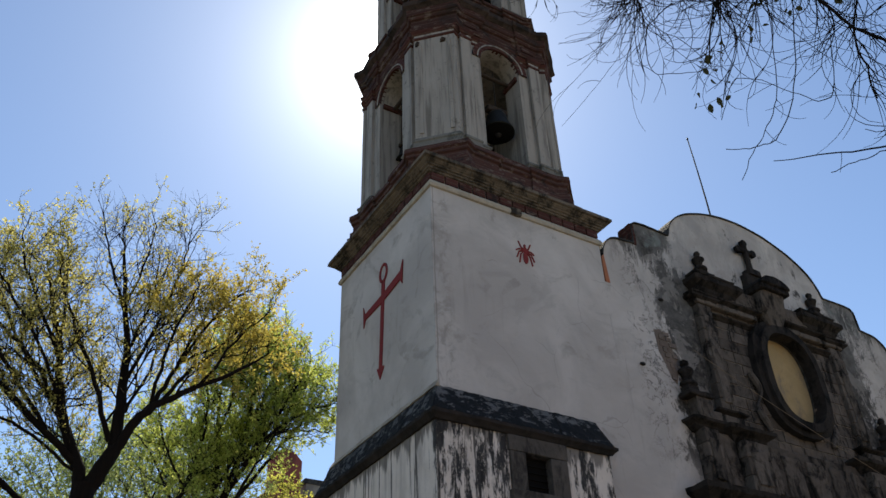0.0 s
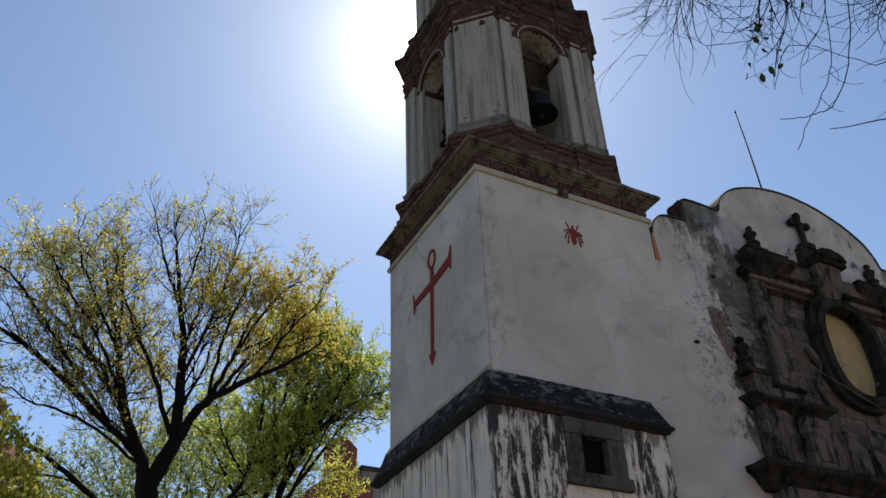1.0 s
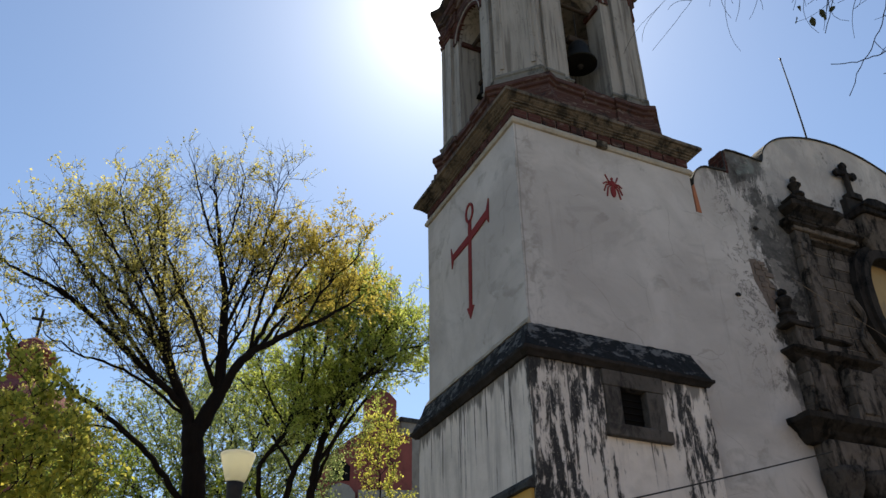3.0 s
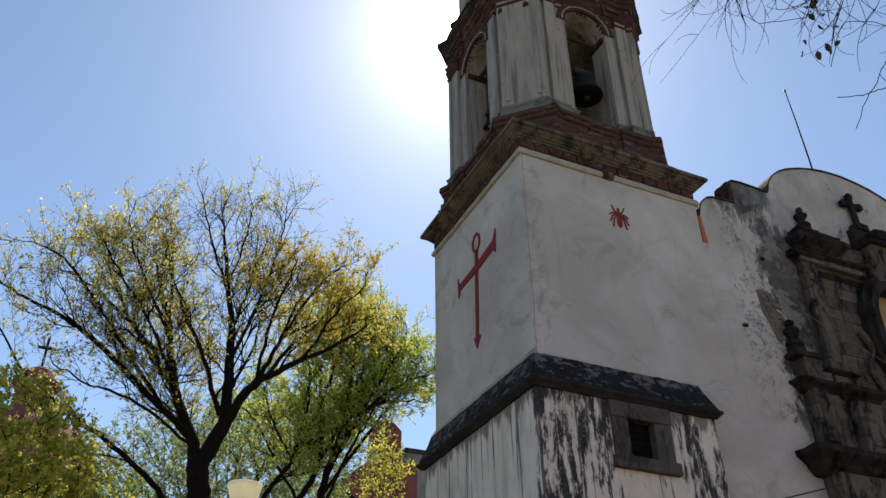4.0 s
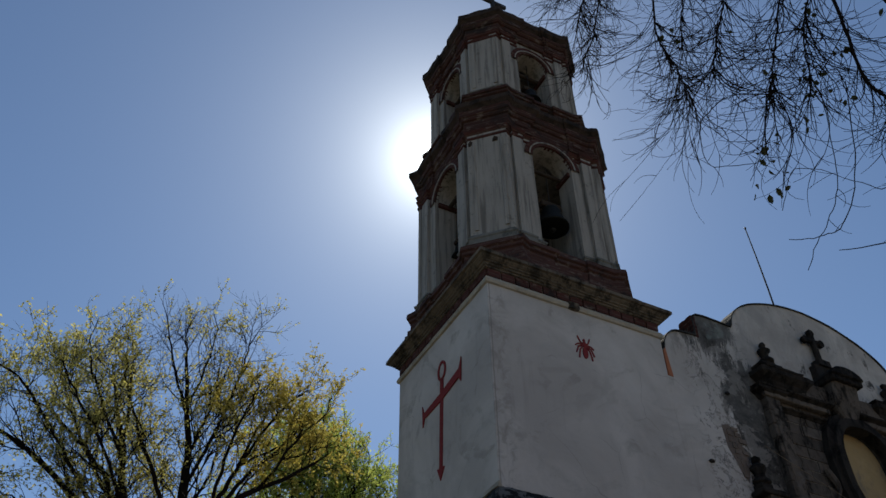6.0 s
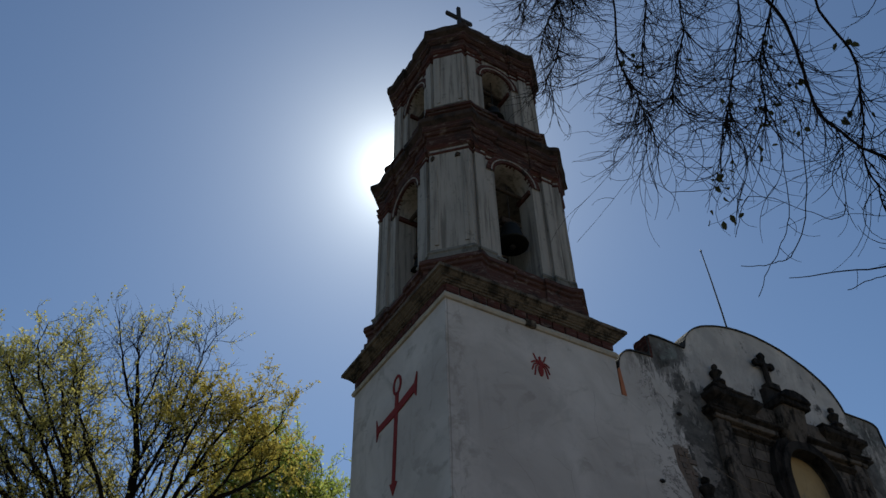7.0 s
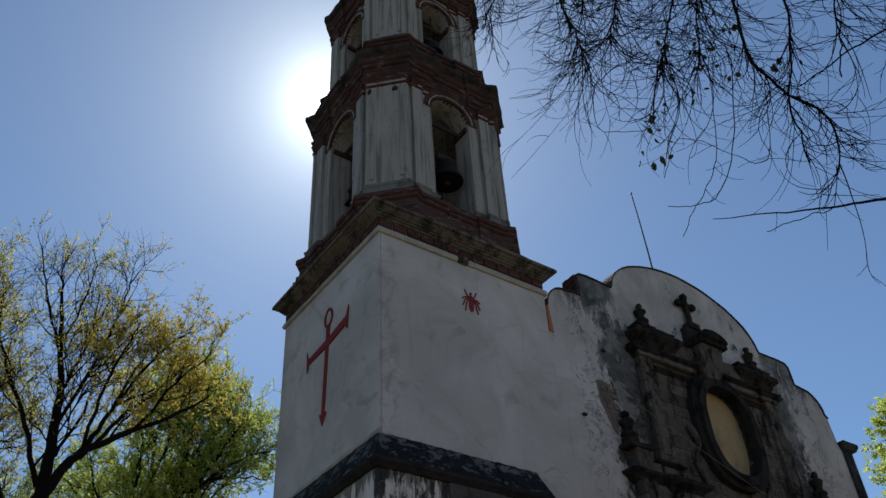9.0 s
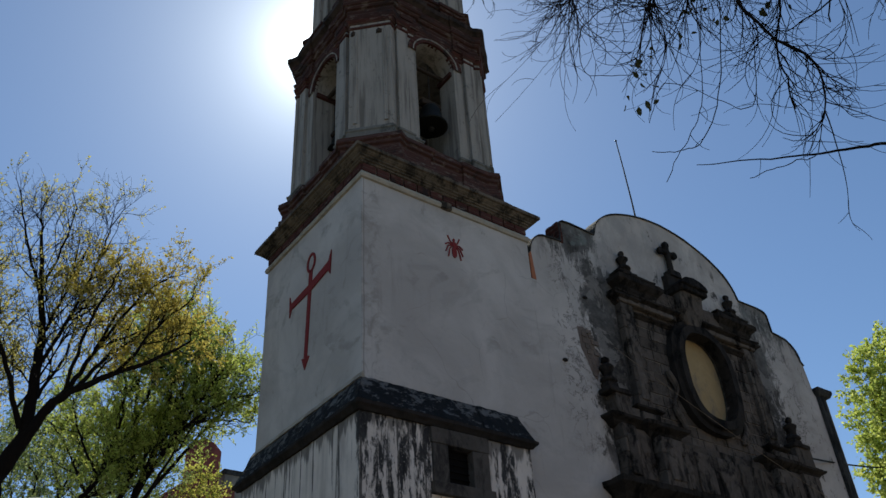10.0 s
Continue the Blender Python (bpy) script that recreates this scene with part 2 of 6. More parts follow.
def leaf(name, a, b, c):
    """Thin leaves that let light through, from a over b to c."""
    m = Nodes(name, 0.55)
    r = m.random(island=True)
    col = m.mix(m.ramp(r, 0.5, 1.0), m.mix(m.ramp(r, 0.0, 0.5), a, b), c)
    m.done(col)
    t = m.n.new("ShaderNodeBsdfTranslucent")
    m.l.new(col, t.inputs["Color"])
    mixed = m.n.new("ShaderNodeMixShader")
    mixed.inputs[0].default_value = 0.78
    m.l.new(m.bsdf.outputs[0], mixed.inputs[1])
    m.l.new(t.outputs[0], mixed.inputs[2])
    m.l.new(mixed.outputs[0], m.n["Material Output"].inputs["Surface"])
    return m.mat


def slab_roof():
    """Sooty coping slabs with pale flaking lichen."""
    m = Nodes("flaking_coping_slab", 0.8)
    mid, fine = m.noise(4.5, 9, 0.76, m.scaled(0.8, 1, 1.5), warp=0.3), m.noise(34, 3)
    base = m.mix(fine, (0.007, 0.008, 0.009), (0.022, 0.024, 0.026))
    base = m.mix(m.math("MULTIPLY", m.ramp(m.math("ADD", mid, m.ramp(m.axis(2), 8.2, 8.5, 0.0, 0.05)), 0.535, 0.585), 0.75), base, (0.17, 0.17, 0.168))
    base = m.mix(m.math("MULTIPLY", m.random(), 0.3), base, (0.02, 0.022, 0.022))
    return m.done(base, m.math("ADD", mid, m.math("MULTIPLY", fine, 0.4)), 0.03)


WALL, STREAK = plaster(), plaster_streaked()
FACADE = WALL
CORNICE = stone("lichened_cornice_stone", (0.075, 0.061, 0.046), (0.23, 0.185, 0.138), (0.022, 0.02, 0.017), 0.9, 0.5, scale=1.5)
SOOTED = stone("sooty_belfry_cornice", (0.03, 0.022, 0.018), (0.085, 0.06, 0.048), (0.012, 0.011, 0.010), 0.8, 0.3)
PORTAL = stone("dark_volcanic_stone", (0.047, 0.040, 0.034), (0.205, 0.170, 0.141), (0.006, 0.006, 0.0055), 0.93, 0.45, scale=1.3)
MORTAR = stone("old_lime_mortar", (0.16, 0.142, 0.122), (0.30, 0.27, 0.235), (0.03, 0.028, 0.026), 0.6, scale=1.3)
SOOTED_STONE = stone("soot_blackened_ledge_stone", (0.010, 0.0092, 0.0085), (0.062, 0.052, 0.044), (0.005, 0.005, 0.005), 0.95, 0.3, scale=1.3)
COPING = stone("sooty_roof_slab", (0.018, 0.018, 0.018), (0.10, 0.10, 0.095), (0.009, 0.009, 0.009), 0.8, 0.25, scale=1.8, rough=0.85)
BASE_STONE = stone("grey_green_base_stone", (0.10, 0.10, 0.09), (0.235, 0.222, 0.198), (0.045, 0.05, 0.045), 0.7, scale=1.4)
FRAME = stone("grey_window_stone", (0.05, 0.044, 0.038), (0.135, 0.118, 0.103), (0.015, 0.014, 0.013), 0.75)
CREAM = stone("cream_moulding_plaster", (0.30, 0.26, 0.20), (0.46, 0.41, 0.33), (0.18, 0.15, 0.11), 0.5)
BELFRY, BRICK, TILE = belfry_plaster(), red_brick(), red_brick("dark_red_frieze_tile", 0.6)
ENTAB = red_brick("sooty_limed_brick", 0.0, (0.032, 0.017, 0.0145), (0.076, 0.037, 0.030), 0.38, 0.53)
PLINTH = red_brick("limed_red_brick_plinth", 0.0, (0.042, 0.023, 0.02), (0.105, 0.052, 0.043), 0.5, 0.53)
LEDGE = stone("dark_ledge_stone", (0.014, 0.012, 0.011), (0.055, 0.047, 0.041), (0.015, 0.014, 0.013), 0.7, 0.3)
SLAB = slab_roof()
RED = plain("faded_red_paint", (0.235, 0.036, 0.036), (0.165, 0.032, 0.032), 0.8, scale=9)
DARK = plain("dark_interior", (0.010, 0.0095, 0.009), rough=0.95)
IRON = plain("black_iron", (0.02, 0.02, 0.022), (0.05, 0.045, 0.04), 0.6, 0.3, 20)
BRONZE = plain("dark_bronze", (0.012, 0.014, 0.014), (0.028, 0.028, 0.025), 0.6, 0.5, 14)
WOOD = plain("old_dark_beam", (0.03, 0.023, 0.018), (0.06, 0.045, 0.035), 0.9, scale=12)
OCHRE = plain("ochre_wall_paint", (0.62, 0.38, 0.10), (0.48, 0.29, 0.09), 0.85, scale=3)
OVAL = stone("yellowish_lime_plaster", (0.30, 0.215, 0.105), (0.46, 0.34, 0.18), (0.16, 0.14, 0.115), 0.6)
RUBBLE = stone("bare_rubble_masonry", (0.115, 0.085, 0.07), (0.25, 0.195, 0.16), (0.09, 0.08, 0.07), 0.5, 0.5)
FAR_RED = stone("far_red_stucco", (0.19, 0.052, 0.046), (0.29, 0.095, 0.08), (0.09, 0.04, 0.035), 0.5, scale=0.5)
FAR_GREY = stone("far_grey_stone", (0.20, 0.185, 0.165), (0.33, 0.31, 0.275), (0.12, 0.115, 0.10), 0.5, scale=0.5)
PAVING = stone("grey_plaza_paving", (0.28, 0.25, 0.21), (0.40, 0.36, 0.30), (0.17, 0.155, 0.13), 0.4)
EARTH = stone("dusty_garden_earth", (0.16, 0.14, 0.10), (0.26, 0.22, 0.16), (0.08, 0.10, 0.04), 0.5)
BARK = bark()
LEAF_GOLD = leaf("golden_spring_leaves", (0.33, 0.30, 0.08), (0.50, 0.45, 0.12), (0.64, 0.57, 0.20))
LEAF_LIME = leaf("lime_green_leaves", (0.31, 0.38, 0.08), (0.48, 0.55, 0.12), (0.65, 0.66, 0.19))
LEAF_DARK = leaf("deep_green_leaves", (0.21, 0.25, 0.055), (0.46, 0.45, 0.085), (0.68, 0.60, 0.13))
LEAF_AMBER = leaf("amber_spring_leaves", (0.31, 0.25, 0.05), (0.49, 0.39, 0.075), (0.60, 0.50, 0.14))
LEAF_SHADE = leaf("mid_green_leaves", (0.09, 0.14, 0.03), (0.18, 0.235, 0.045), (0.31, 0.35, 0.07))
LEAF_FRESH = leaf("fresh_green_leaves", (0.11, 0.155, 0.055), (0.22, 0.275, 0.09), (0.40, 0.43, 0.16))
LEAF_DRY = leaf("dry_dark_leaves", (0.05, 0.055, 0.02), (0.08, 0.07, 0.03), (0.05, 0.09, 0.025))

# ---- mesh helpers ----


def thing(name, at, label, category, group="", kind=""):
    """An Empty at the base of a thing."""
    ob = new(name)
    ob.location = at
    ob.empty_display_size = 0.2
    return tagged(ob, label, category, group, kind)


def base_of(ob):
    """Where a thing or part stands in the world."""
    p = Vector(ob.location)
    while ob.parent:
        ob = ob.parent
        p += ob.location
    return p


def part(name, bm, material, parent, label="", smooth=False):
    """One mesh part, given in world coordinates, under its thing."""
    if parent:
        bmesh.ops.translate(bm, verts=bm.verts, vec=-base_of(parent))
    me = bpy.data.meshes.new(name)
    bmesh.ops.recalc_face_normals(bm, faces=bm.faces)
    bm.to_mesh(me)
    bm.free()
    if smooth:
        me.shade_smooth()
    me.materials.append(material)
    ob = new(name, me)
    ob.parent = parent
    return tagged(ob, label)


def raw(name, verts, faces, material, parent, label="", smooth=False):
    """As part(), from arrays: quick for large meshes."""
    me = bpy.data.meshes.new(name)
    off = np.array(base_of(parent)) if parent else np.zeros(3)
    me.from_pydata((np.asarray(verts) - off).tolist(), [], faces)
    if smooth:
        me.shade_smooth()
    me.materials.append(material)
    ob = new(name, me)
    ob.parent = parent
    return tagged(ob, label)


def box(bm, x0, x1, y0, y1, z0, z1):
    v = [bm.verts.new((x, y, z)) for z in (z0, z1) for x, y in ((x0, y0), (x1, y0), (x1, y1), (x0, y1))]
    for f in ((3, 2, 1, 0), (4, 5, 6, 7), (0, 1, 5, 4), (1, 2, 6, 5), (2, 3, 7, 6), (3, 0, 4, 7)):
        bm.faces.new([v[i] for i in f])


def prism(bm, low, high):
    """A solid between two loops of as many points."""
    a, b = [bm.verts.new(p) for p in low], [bm.verts.new(p) for p in high]
    bm.faces.new(a[::-1]), bm.faces.new(b)
    for i in range(len(a)):
        j = (i + 1) % len(a)
        bm.faces.new((a[i], a[j], b[j], b[i]))


def upright(bm, plan, z0, z1):
    prism(bm, [(x, y, z0) for x, y in plan], [(x, y, z1) for x, y in plan])


def slab(bm, outline, y0, y1):
    """An outline in x and z, as thick as y0 to y1."""
    prism(bm, [(x, y0, z) for x, z in outline], [(x, y1, z) for x, z in outline])


def slab_x(bm, outline, x0, x1):
    """An outline in y and z, as thick as x0 to x1."""
    prism(bm, [(x0, y, z) for y, z in outline], [(x1, y, z) for y, z in outline])


def offset(plan, d):
    """A plan (counter-clockwise) pushed out by d, with mitred corners."""
    out = []
    for i in range(len(plan)):
        p, q, r = (np.array(plan[(i + k) % len(plan)], float) for k in (-1, 0, 1))
        a, b = (q - p) / np.linalg.norm(q - p), (r - q) / np.linalg.norm(r - q)
        na, nb = np.array((a[1], -a[0])), np.array((b[1], -b[0]))
        m = na + nb
        out.append(tuple(q + m * (d / max(0.35, 1 + na @ nb))))
    return out


def sweep(bm, plan, profile):
    """A moulding round a closed plan; profile: rows of (out, z), from below to above."""
    rings = [[bm.verts.new((x, y, z)) for x, y in offset(plan, o)] for o, z in profile]
    n = len(plan)
    for a, b in zip(rings, rings[1:]):
        for i in range(n):
            bm.faces.new((a[i], a[(i + 1) % n], b[(i + 1) % n], b[i]))
    bm.faces.new(rings[0][::-1]), bm.faces.new(rings[-1])


def lathe(bm, profile, at, segs=16, squash=1.0):
    """A turned body; profile: rows of (radius, z) above at."""
    rings = []
    for r, z in profile:
        rings.append([bm.verts.new((at[0] + r * math.cos(2 * math.pi * k / segs), at[1] + squash * r * math.sin(2 * math.pi * k / segs), at[2] + z))
                      for k in range(segs)])
    for a, b in zip(rings, rings[1:]):
        for i in range(segs):
            bm.faces.new((a[i], a[(i + 1) % segs], b[(i + 1) % segs], b[i]))
    bm.faces.new(rings[0][::-1]), bm.faces.new(rings[-1])


def tube(bm, points, radius, sides=6):
    """A round bar along points; radius: one number, or one for each point."""
    pts = [Vector(p) for p in points]
    rs = radius if isinstance(radius, (list, tuple)) else [radius] * len(pts)
    rings = []
    for i, p in enumerate(pts):
        d = (pts[min(i + 1, len(pts) - 1)] - pts[max(i - 1, 0)]).normalized()
        u = d.orthogonal().normalized()
        w = d.cross(u)
        rings.append([bm.verts.new(p + rs[i] * (math.cos(2 * math.pi * k / sides) * u + math.sin(2 * math.pi * k / sides) * w)) for k in range(sides)])
    for a, b in zip(rings, rings[1:]):
        for i in range(sides):
            bm.faces.new((a[i], a[(i + 1) % sides], b[(i + 1) % sides], b[i]))
    bm.faces.new(rings[0][::-1]), bm.faces.new(rings[-1])


def rough_up(bm, amount, cell=0.6, cut=0.0):
    """Worn, uneven faces: cuts long edges and pushes the points by noise."""
    if cut:
        for _ in range(6):
            long = [e for e in bm.edges if e.calc_length() > cut]
            if not long:
                break
            bmesh.ops.subdivide_edges(bm, edges=long, cuts=1, use_grid_fill=True)
    for v in bm.verts:
        v.co += noise.noise_vector(v.co / cell) * amount


def bevelled(bm, width):
    bmesh.ops.bevel(bm, geom=list(bm.edges), offset=width, segments=1, affect="EDGES", profile=0.7)


def ellipse(cx, cz, a, b, n=28, power=2.0, t0=0.0, t1=2 * math.pi):
    out = []
    for k in range(n):
        t = t0 + (t1 - t0) * k / (n if abs(t1 - t0 - 2 * math.pi) < 1e-6 else n - 1)
        c, s = math.cos(t), math.sin(t)
        out.append((cx + a * math.copysign(abs(c) ** (2 / power), c), cz + b * math.copysign(abs(s) ** (2 / power), s)))
    return out


def ring_slab(bm, outer, inner, y0, y1):
    """A flat ring between two outlines of as many points, in x and z."""
    n = len(outer)
    rows = [[bm.verts.new((x, y, z)) for x, z in o] for o, y in ((outer, y0), (inner, y0), (inner, y1), (outer, y1))]
    for a, b in zip(rows, rows[1:] + rows[:1]):
        for i in range(n):
            bm.faces.new((a[i], a[(i + 1) % n], b[(i + 1) % n], b[i]))


# ---- ground ----
bm = bmesh.new()
bmesh.ops.create_grid(bm, x_segments=60, y_segments=60, size=1500)
tagged(part("ground", bm, EARTH, None), "dusty earth ground with sparse grass round the church", "ground", kind="structure")
bm = bmesh.new()
box(bm, -14, 18, -22, 0.0, -0.1, 0.02)
tagged(part("pavement", bm, PAVING, None), "grey stone paving of the church forecourt", "pavement", kind="structure")

# ---- bell tower ----
TX, TY, TZ = 4.55, 4.3, 13.22
tower = thing("bell_tower", (0, 0, 0), "white plastered church bell tower with red brick belfry", "bell tower", kind="structure")
bm = bmesh.new()
upright(bm, [(0, 0), (TX, 0), (TX, TY), (0, TY)], 0, TZ)
rough_up(bm, 0.010, 1.1, 0.45)
part("tower_wall", bm, WALL, tower, "whitewashed plaster wall with faint patches")
PLAN = [(0, 0), (TX, 0), (TX, TY), (0, TY)]
bm = bmesh.new()
sweep(bm, PLAN, [(0.0, 13.2), (0.05, 13.21), (0.07, 13.27), (0.06, 13.31), (0.035, 13.36), (0.0, 13.37)])
rough_up(bm, 0.008, 0.3, 0.5)
part("string_course", bm, CREAM, tower, "cream plaster string moulding")
bm = bmesh.new()
sweep(bm, PLAN, [(-0.02, 13.36), (-0.02, 13.62)])
part("frieze_bed", bm, CREAM, tower)
CORN = [(0.0, 13.60), (0.06, 13.605), (0.06, 13.648), (0.10, 13.655), (0.10, 13.695), (0.145, 13.705), (0.145, 13.735), (0.185, 13.755), (0.22, 13.785), (0.225, 13.81), (0.285, 13.82), (0.285, 13.90), (0.25, 13.91), (0.25, 13.94), (0.2, 13.96), (0.0, 13.98)]
bm = bmesh.new()
sweep(bm, PLAN, [(o - 0.018, z - 0.006) for o, z in CORN])
part("cornice_core", bm, CORNICE, tower)
bm = bmesh.new()
box(bm, -0.05, TX + 0.05, -0.05, TY + 0.05, 13.93, 14.0)
part("terrace", bm, CORNICE, tower)


def cornice_stone(bm, face, s0, s1, m0, m1):
    """One stone of the cornice, on the front ('f') or the side ('s') face; m0, m1: mitred ends."""
    rows = []
    for s, m, sign in ((s0, m0, -1), (s1, m1, 1)):
        rows.append([(s + sign * (o if m else 0), o, z) for o, z in CORN + [(-0.1, 13.97), (-0.1, 13.60)]])
    conv = (lambda s, o, z: (s, -o, z)) if face == "f" else (lambda s, o, z: (-o, s, z))
    prism(bm, [conv(*p) for p in rows[0]], [conv(*p) for p in rows[1]])


dice = random.Random(4)
for face, length in (("f", TX), ("s", TY)):
    edges = [0.0]
    while edges[-1] < length - 0.75:
        edges.append(edges[-1] + dice.uniform(0.42, 0.62))
    edges.append(length)
    for k, (s0, s1) in enumerate(zip(edges, edges[1:])):
        bm = bmesh.new()
        cornice_stone(bm, face, s0 + 0.007 * (k > 0), s1 - 0.007, k == 0, k == len(edges) - 2)
        rough_up(bm, 0.009, 0.12, 0.25)
        ob = part("cornice_stone", bm, CORNICE, tower)
        ob.location = (0, dice.uniform(-0.006, 0.006), dice.uniform(-0.006, 0.006))
    n = round(length / 0.36)
    for k in range(n):
        s0, s1 = k * length / n + 0.02, (k + 1) * length / n - 0.02
        bm = bmesh.new()
        if face == "f":
            box(bm, s0, s1, -0.03, 0.05, 13.40, 13.59)
        else:
            box(bm, -0.03, 0.05, s0, s1, 13.40, 13.59)
        part("brick", bm, TILE, tower)

# painted emblems, a thin coat on the plaster
bm = bmesh.new()


def paint_side(outline, lift=0.022):
    slab_x(bm, outline, -lift, 0.0)


# tall cross with flared arms and a loop on top, on the side face (y runs away from the front corner)
paint_side([(2.02, 12.02), (2.16, 12.02), (2.24, 9.95), (2.34, 9.98), (2.20, 9.68), (2.02, 9.92), (2.12, 9.97)])
paint_side([(1.20, 12.06), (1.31, 11.83), (2.09, 11.70), (2.95, 11.62), (3.03, 11.84), (3.00, 11.29), (2.92, 11.47), (2.09, 11.50), (1.33, 11.62), (1.24, 11.48)], 0.026)
part("painted_cross", bm, RED, tower, "long red cross painted on the plaster")
bm = bmesh.new()
lo, li = ellipse(2.09, 12.24, 0.19, 0.25, 24), ellipse(2.09, 12.24, 0.125, 0.185, 24)
rows = [[bm.verts.new((x, y, z)) for y, z in o] for o, x in ((lo, -0.022), (li, -0.022), (li, 0.0), (lo, 0.0))]
for a, b in zip(rows, rows[1:] + rows[:1]):
    for i in range(24):
        bm.faces.new((a[i], a[(i + 1) % 24], b[(i + 1) % 24], b[i]))
part("painted_loop", bm, RED, tower)
# spider on the front face
bm = bmesh.new()
sx, sz = 2.33, 12.22
slab(bm, ellipse(sx, sz - 0.1, 0.065, 0.15, 16), -0.022, 0.0)
slab(bm, ellipse(sx, sz + 0.11, 0.055, 0.075, 14), -0.024, 0.0)
slab(bm, ellipse(sx, sz + 0.22, 0.03, 0.04, 10), -0.022, 0.0)
for side in (-1, 1):
    for a0, b0, a1, b1 in ((0.10, 0.16, 0.16, 0.30), (0.16, 0.10, 0.24, 0.04), (0.16, 0.03, 0.23, -0.14), (0.12, -0.03, 0.17, -0.26)):
        p = [(sx + side * 0.03, sz + 0.08 + b0 * 0.2), (sx + side * a0, sz + b0), (sx + side * a1, sz + b1)]
        for (xa, za), (xb, zb) in zip(p, p[1:]):
            d = Vector((xb - xa, zb - za)).normalized() * 0.014
            slab(bm, [(xa - d.y, za + d.x), (xa + d.y, za - d.x), (xb + d.y, zb - d.x), (xb - d.y, zb + d.x)], -0.020, 0.0)
part("painted_spider", bm, RED, tower, "small red spider painted on the plaster")

# ---- belfry: two stages of four cut-off corner piers with arched openings ----
CX, CY = 2.33, 2.27


def spun(points, k):
    """Plan points about the belfry's centre, turned by k quarters."""
    c, s = ((1, 0), (0, 1), (-1, 0), (0, -1))[k]
    return [(CX + c * x - s * y, CY + s * x + c * y) for x, y in points]


def stage(h, w, s, p, z0, z1, z2, z3, z4, z5, spring, rise, tag):
    """h: half size; w: half opening; s: strip; p: how far the corner pilaster stands out. z: plinth, base, shaft, frieze, cornice, top."""
    c = h - w - s
    pier = [(-w, -h), (-w, -h + 0.62), (-h + 0.62, -w), (-h, -w), (-h, -w - 0.5 * s), (-h - 0.09, -w - 0.5 * s), (-h - 0.09, -w - s),
            (-h, -w - s), (-h - 0.71 * p + 0.05, -h + c - 0.71 * p - 0.05), (-h + c - 0.71 * p - 0.05, -h - 0.71 * p + 0.05),
            (-w - s, -h), (-w - s, -h - 0.09), (-w - 0.5 * s, -h - 0.09), (-w - 0.5 * s, -h)]
    outer = []
    for k in range(4):
        outer += spun([(-h - 0.02, -w), (-h - 0.08, -w), (-h - 0.08, -w - s), (-h - 0.71 * p, -h + c - 0.71 * p), (-h + c - 0.71 * p, -h - 0.71 * p),
                       (-w - s, -h - 0.08), (-w, -h - 0.08), (-w, -h - 0.02)], k)
    bm = bmesh.new()
    sweep(bm, outer, [(0.24, z0), (0.24, z0 + 0.20 * (z1 - z0)), (0.19, z0 + 0.22 * (z1 - z0)), (0.19, z0 + 0.42 * (z1 - z0)), (0.13, z0 + 0.44 * (z1 - z0)), (0.12, z0 + 0.70 * (z1 - z0)), (0.17, z0 + 0.73 * (z1 - z0)), (0.17, z0 + 0.83 * (z1 - z0)), (0.22, z0 + 0.86 * (z1 - z0)), (0.21, z1), (-0.1, z1)])
    rough_up(bm, 0.013, 0.25, 0.3)
    part("plinth", bm, ENTAB if tag else PLINTH, tower, "worn red brick plinth of the belfry")
    for k in range(4):
        q = spun(pier, k)
        bm = bmesh.new()
        upright(bm, q, z1, z3)
        rough_up(bm, 0.010, 0.7, 0.6)
        ob = part("pier", bm, BELFRY, tower, "stained plaster belfry pier")
        bm = bmesh.new()
        sweep(bm, q, [(0.0, z1 - 0.01), (0.10, z1), (0.10, z1 + 0.30 * (z2 - z1)), (0.065, z1 + 0.36 * (z2 - z1)), (0.06, z1 + 0.60 * (z2 - z1)), (0.085, z1 + 0.66 * (z2 - z1)), (0.08, z1 + 0.76 * (z2 - z1)), (0.03, z1 + 0.84 * (z2 - z1)), (0.02, z1 + 0.94 * (z2 - z1)), (0.0, z2)])
        rough_up(bm, 0.008, 0.3)
        part("pier_base", bm, BASE_STONE, ob)
        bm = bmesh.new()
        sweep(bm, q, [(0.0, z3 - 0.30), (0.03, z3 - 0.28), (0.03, z3 - 0.22), (0.0, z3 - 0.20), (0.0, z3 - 0.12), (0.04, z3 - 0.10), (0.07, z3 - 0.02), (0.07, z3 + 0.01), (0, z3 + 0.01)])
        rough_up(bm, 0.008, 0.3)
        part("capital", bm, BRICK, ob)
        # raised panel on the broad corner face
        e = 0.71 * p - 0.02
        mid, along, out = Vector((-h + c / 2 - e, -h + c / 2 - e)), Vector((1, -1)).normalized(), Vector((-1, -1)).normalized()
        hw = c * 0.5
        rect = [mid + along * a + out * b for a, b in ((-hw, -0.06), (hw, -0.06), (hw, 0.06), (hw - 0.09, 0.06), (hw - 0.11, 0.025), (-hw + 0.11, 0.025), (-hw + 0.09, 0.06), (-hw, 0.06))]
        bm = bmesh.new()
        upright(bm, spun([(v.x, v.y) for v in rect], k), z2 + 0.12, z3 - 0.42)
        rough_up(bm, 0.006, 0.5, 0.5)
        part("panel", bm, BELFRY, ob)
        # wall with its arch between this pier and the next
        arch = [(-w, z3 + 0.01), (-w, spring)] + [(w * math.cos(t), spring + rise * math.sin(t)) for t in np.linspace(math.pi, 0, 15)] + [(w, spring), (w, z3 + 0.01)]
        bm = bmesh.new()
        lows, highs = [], []
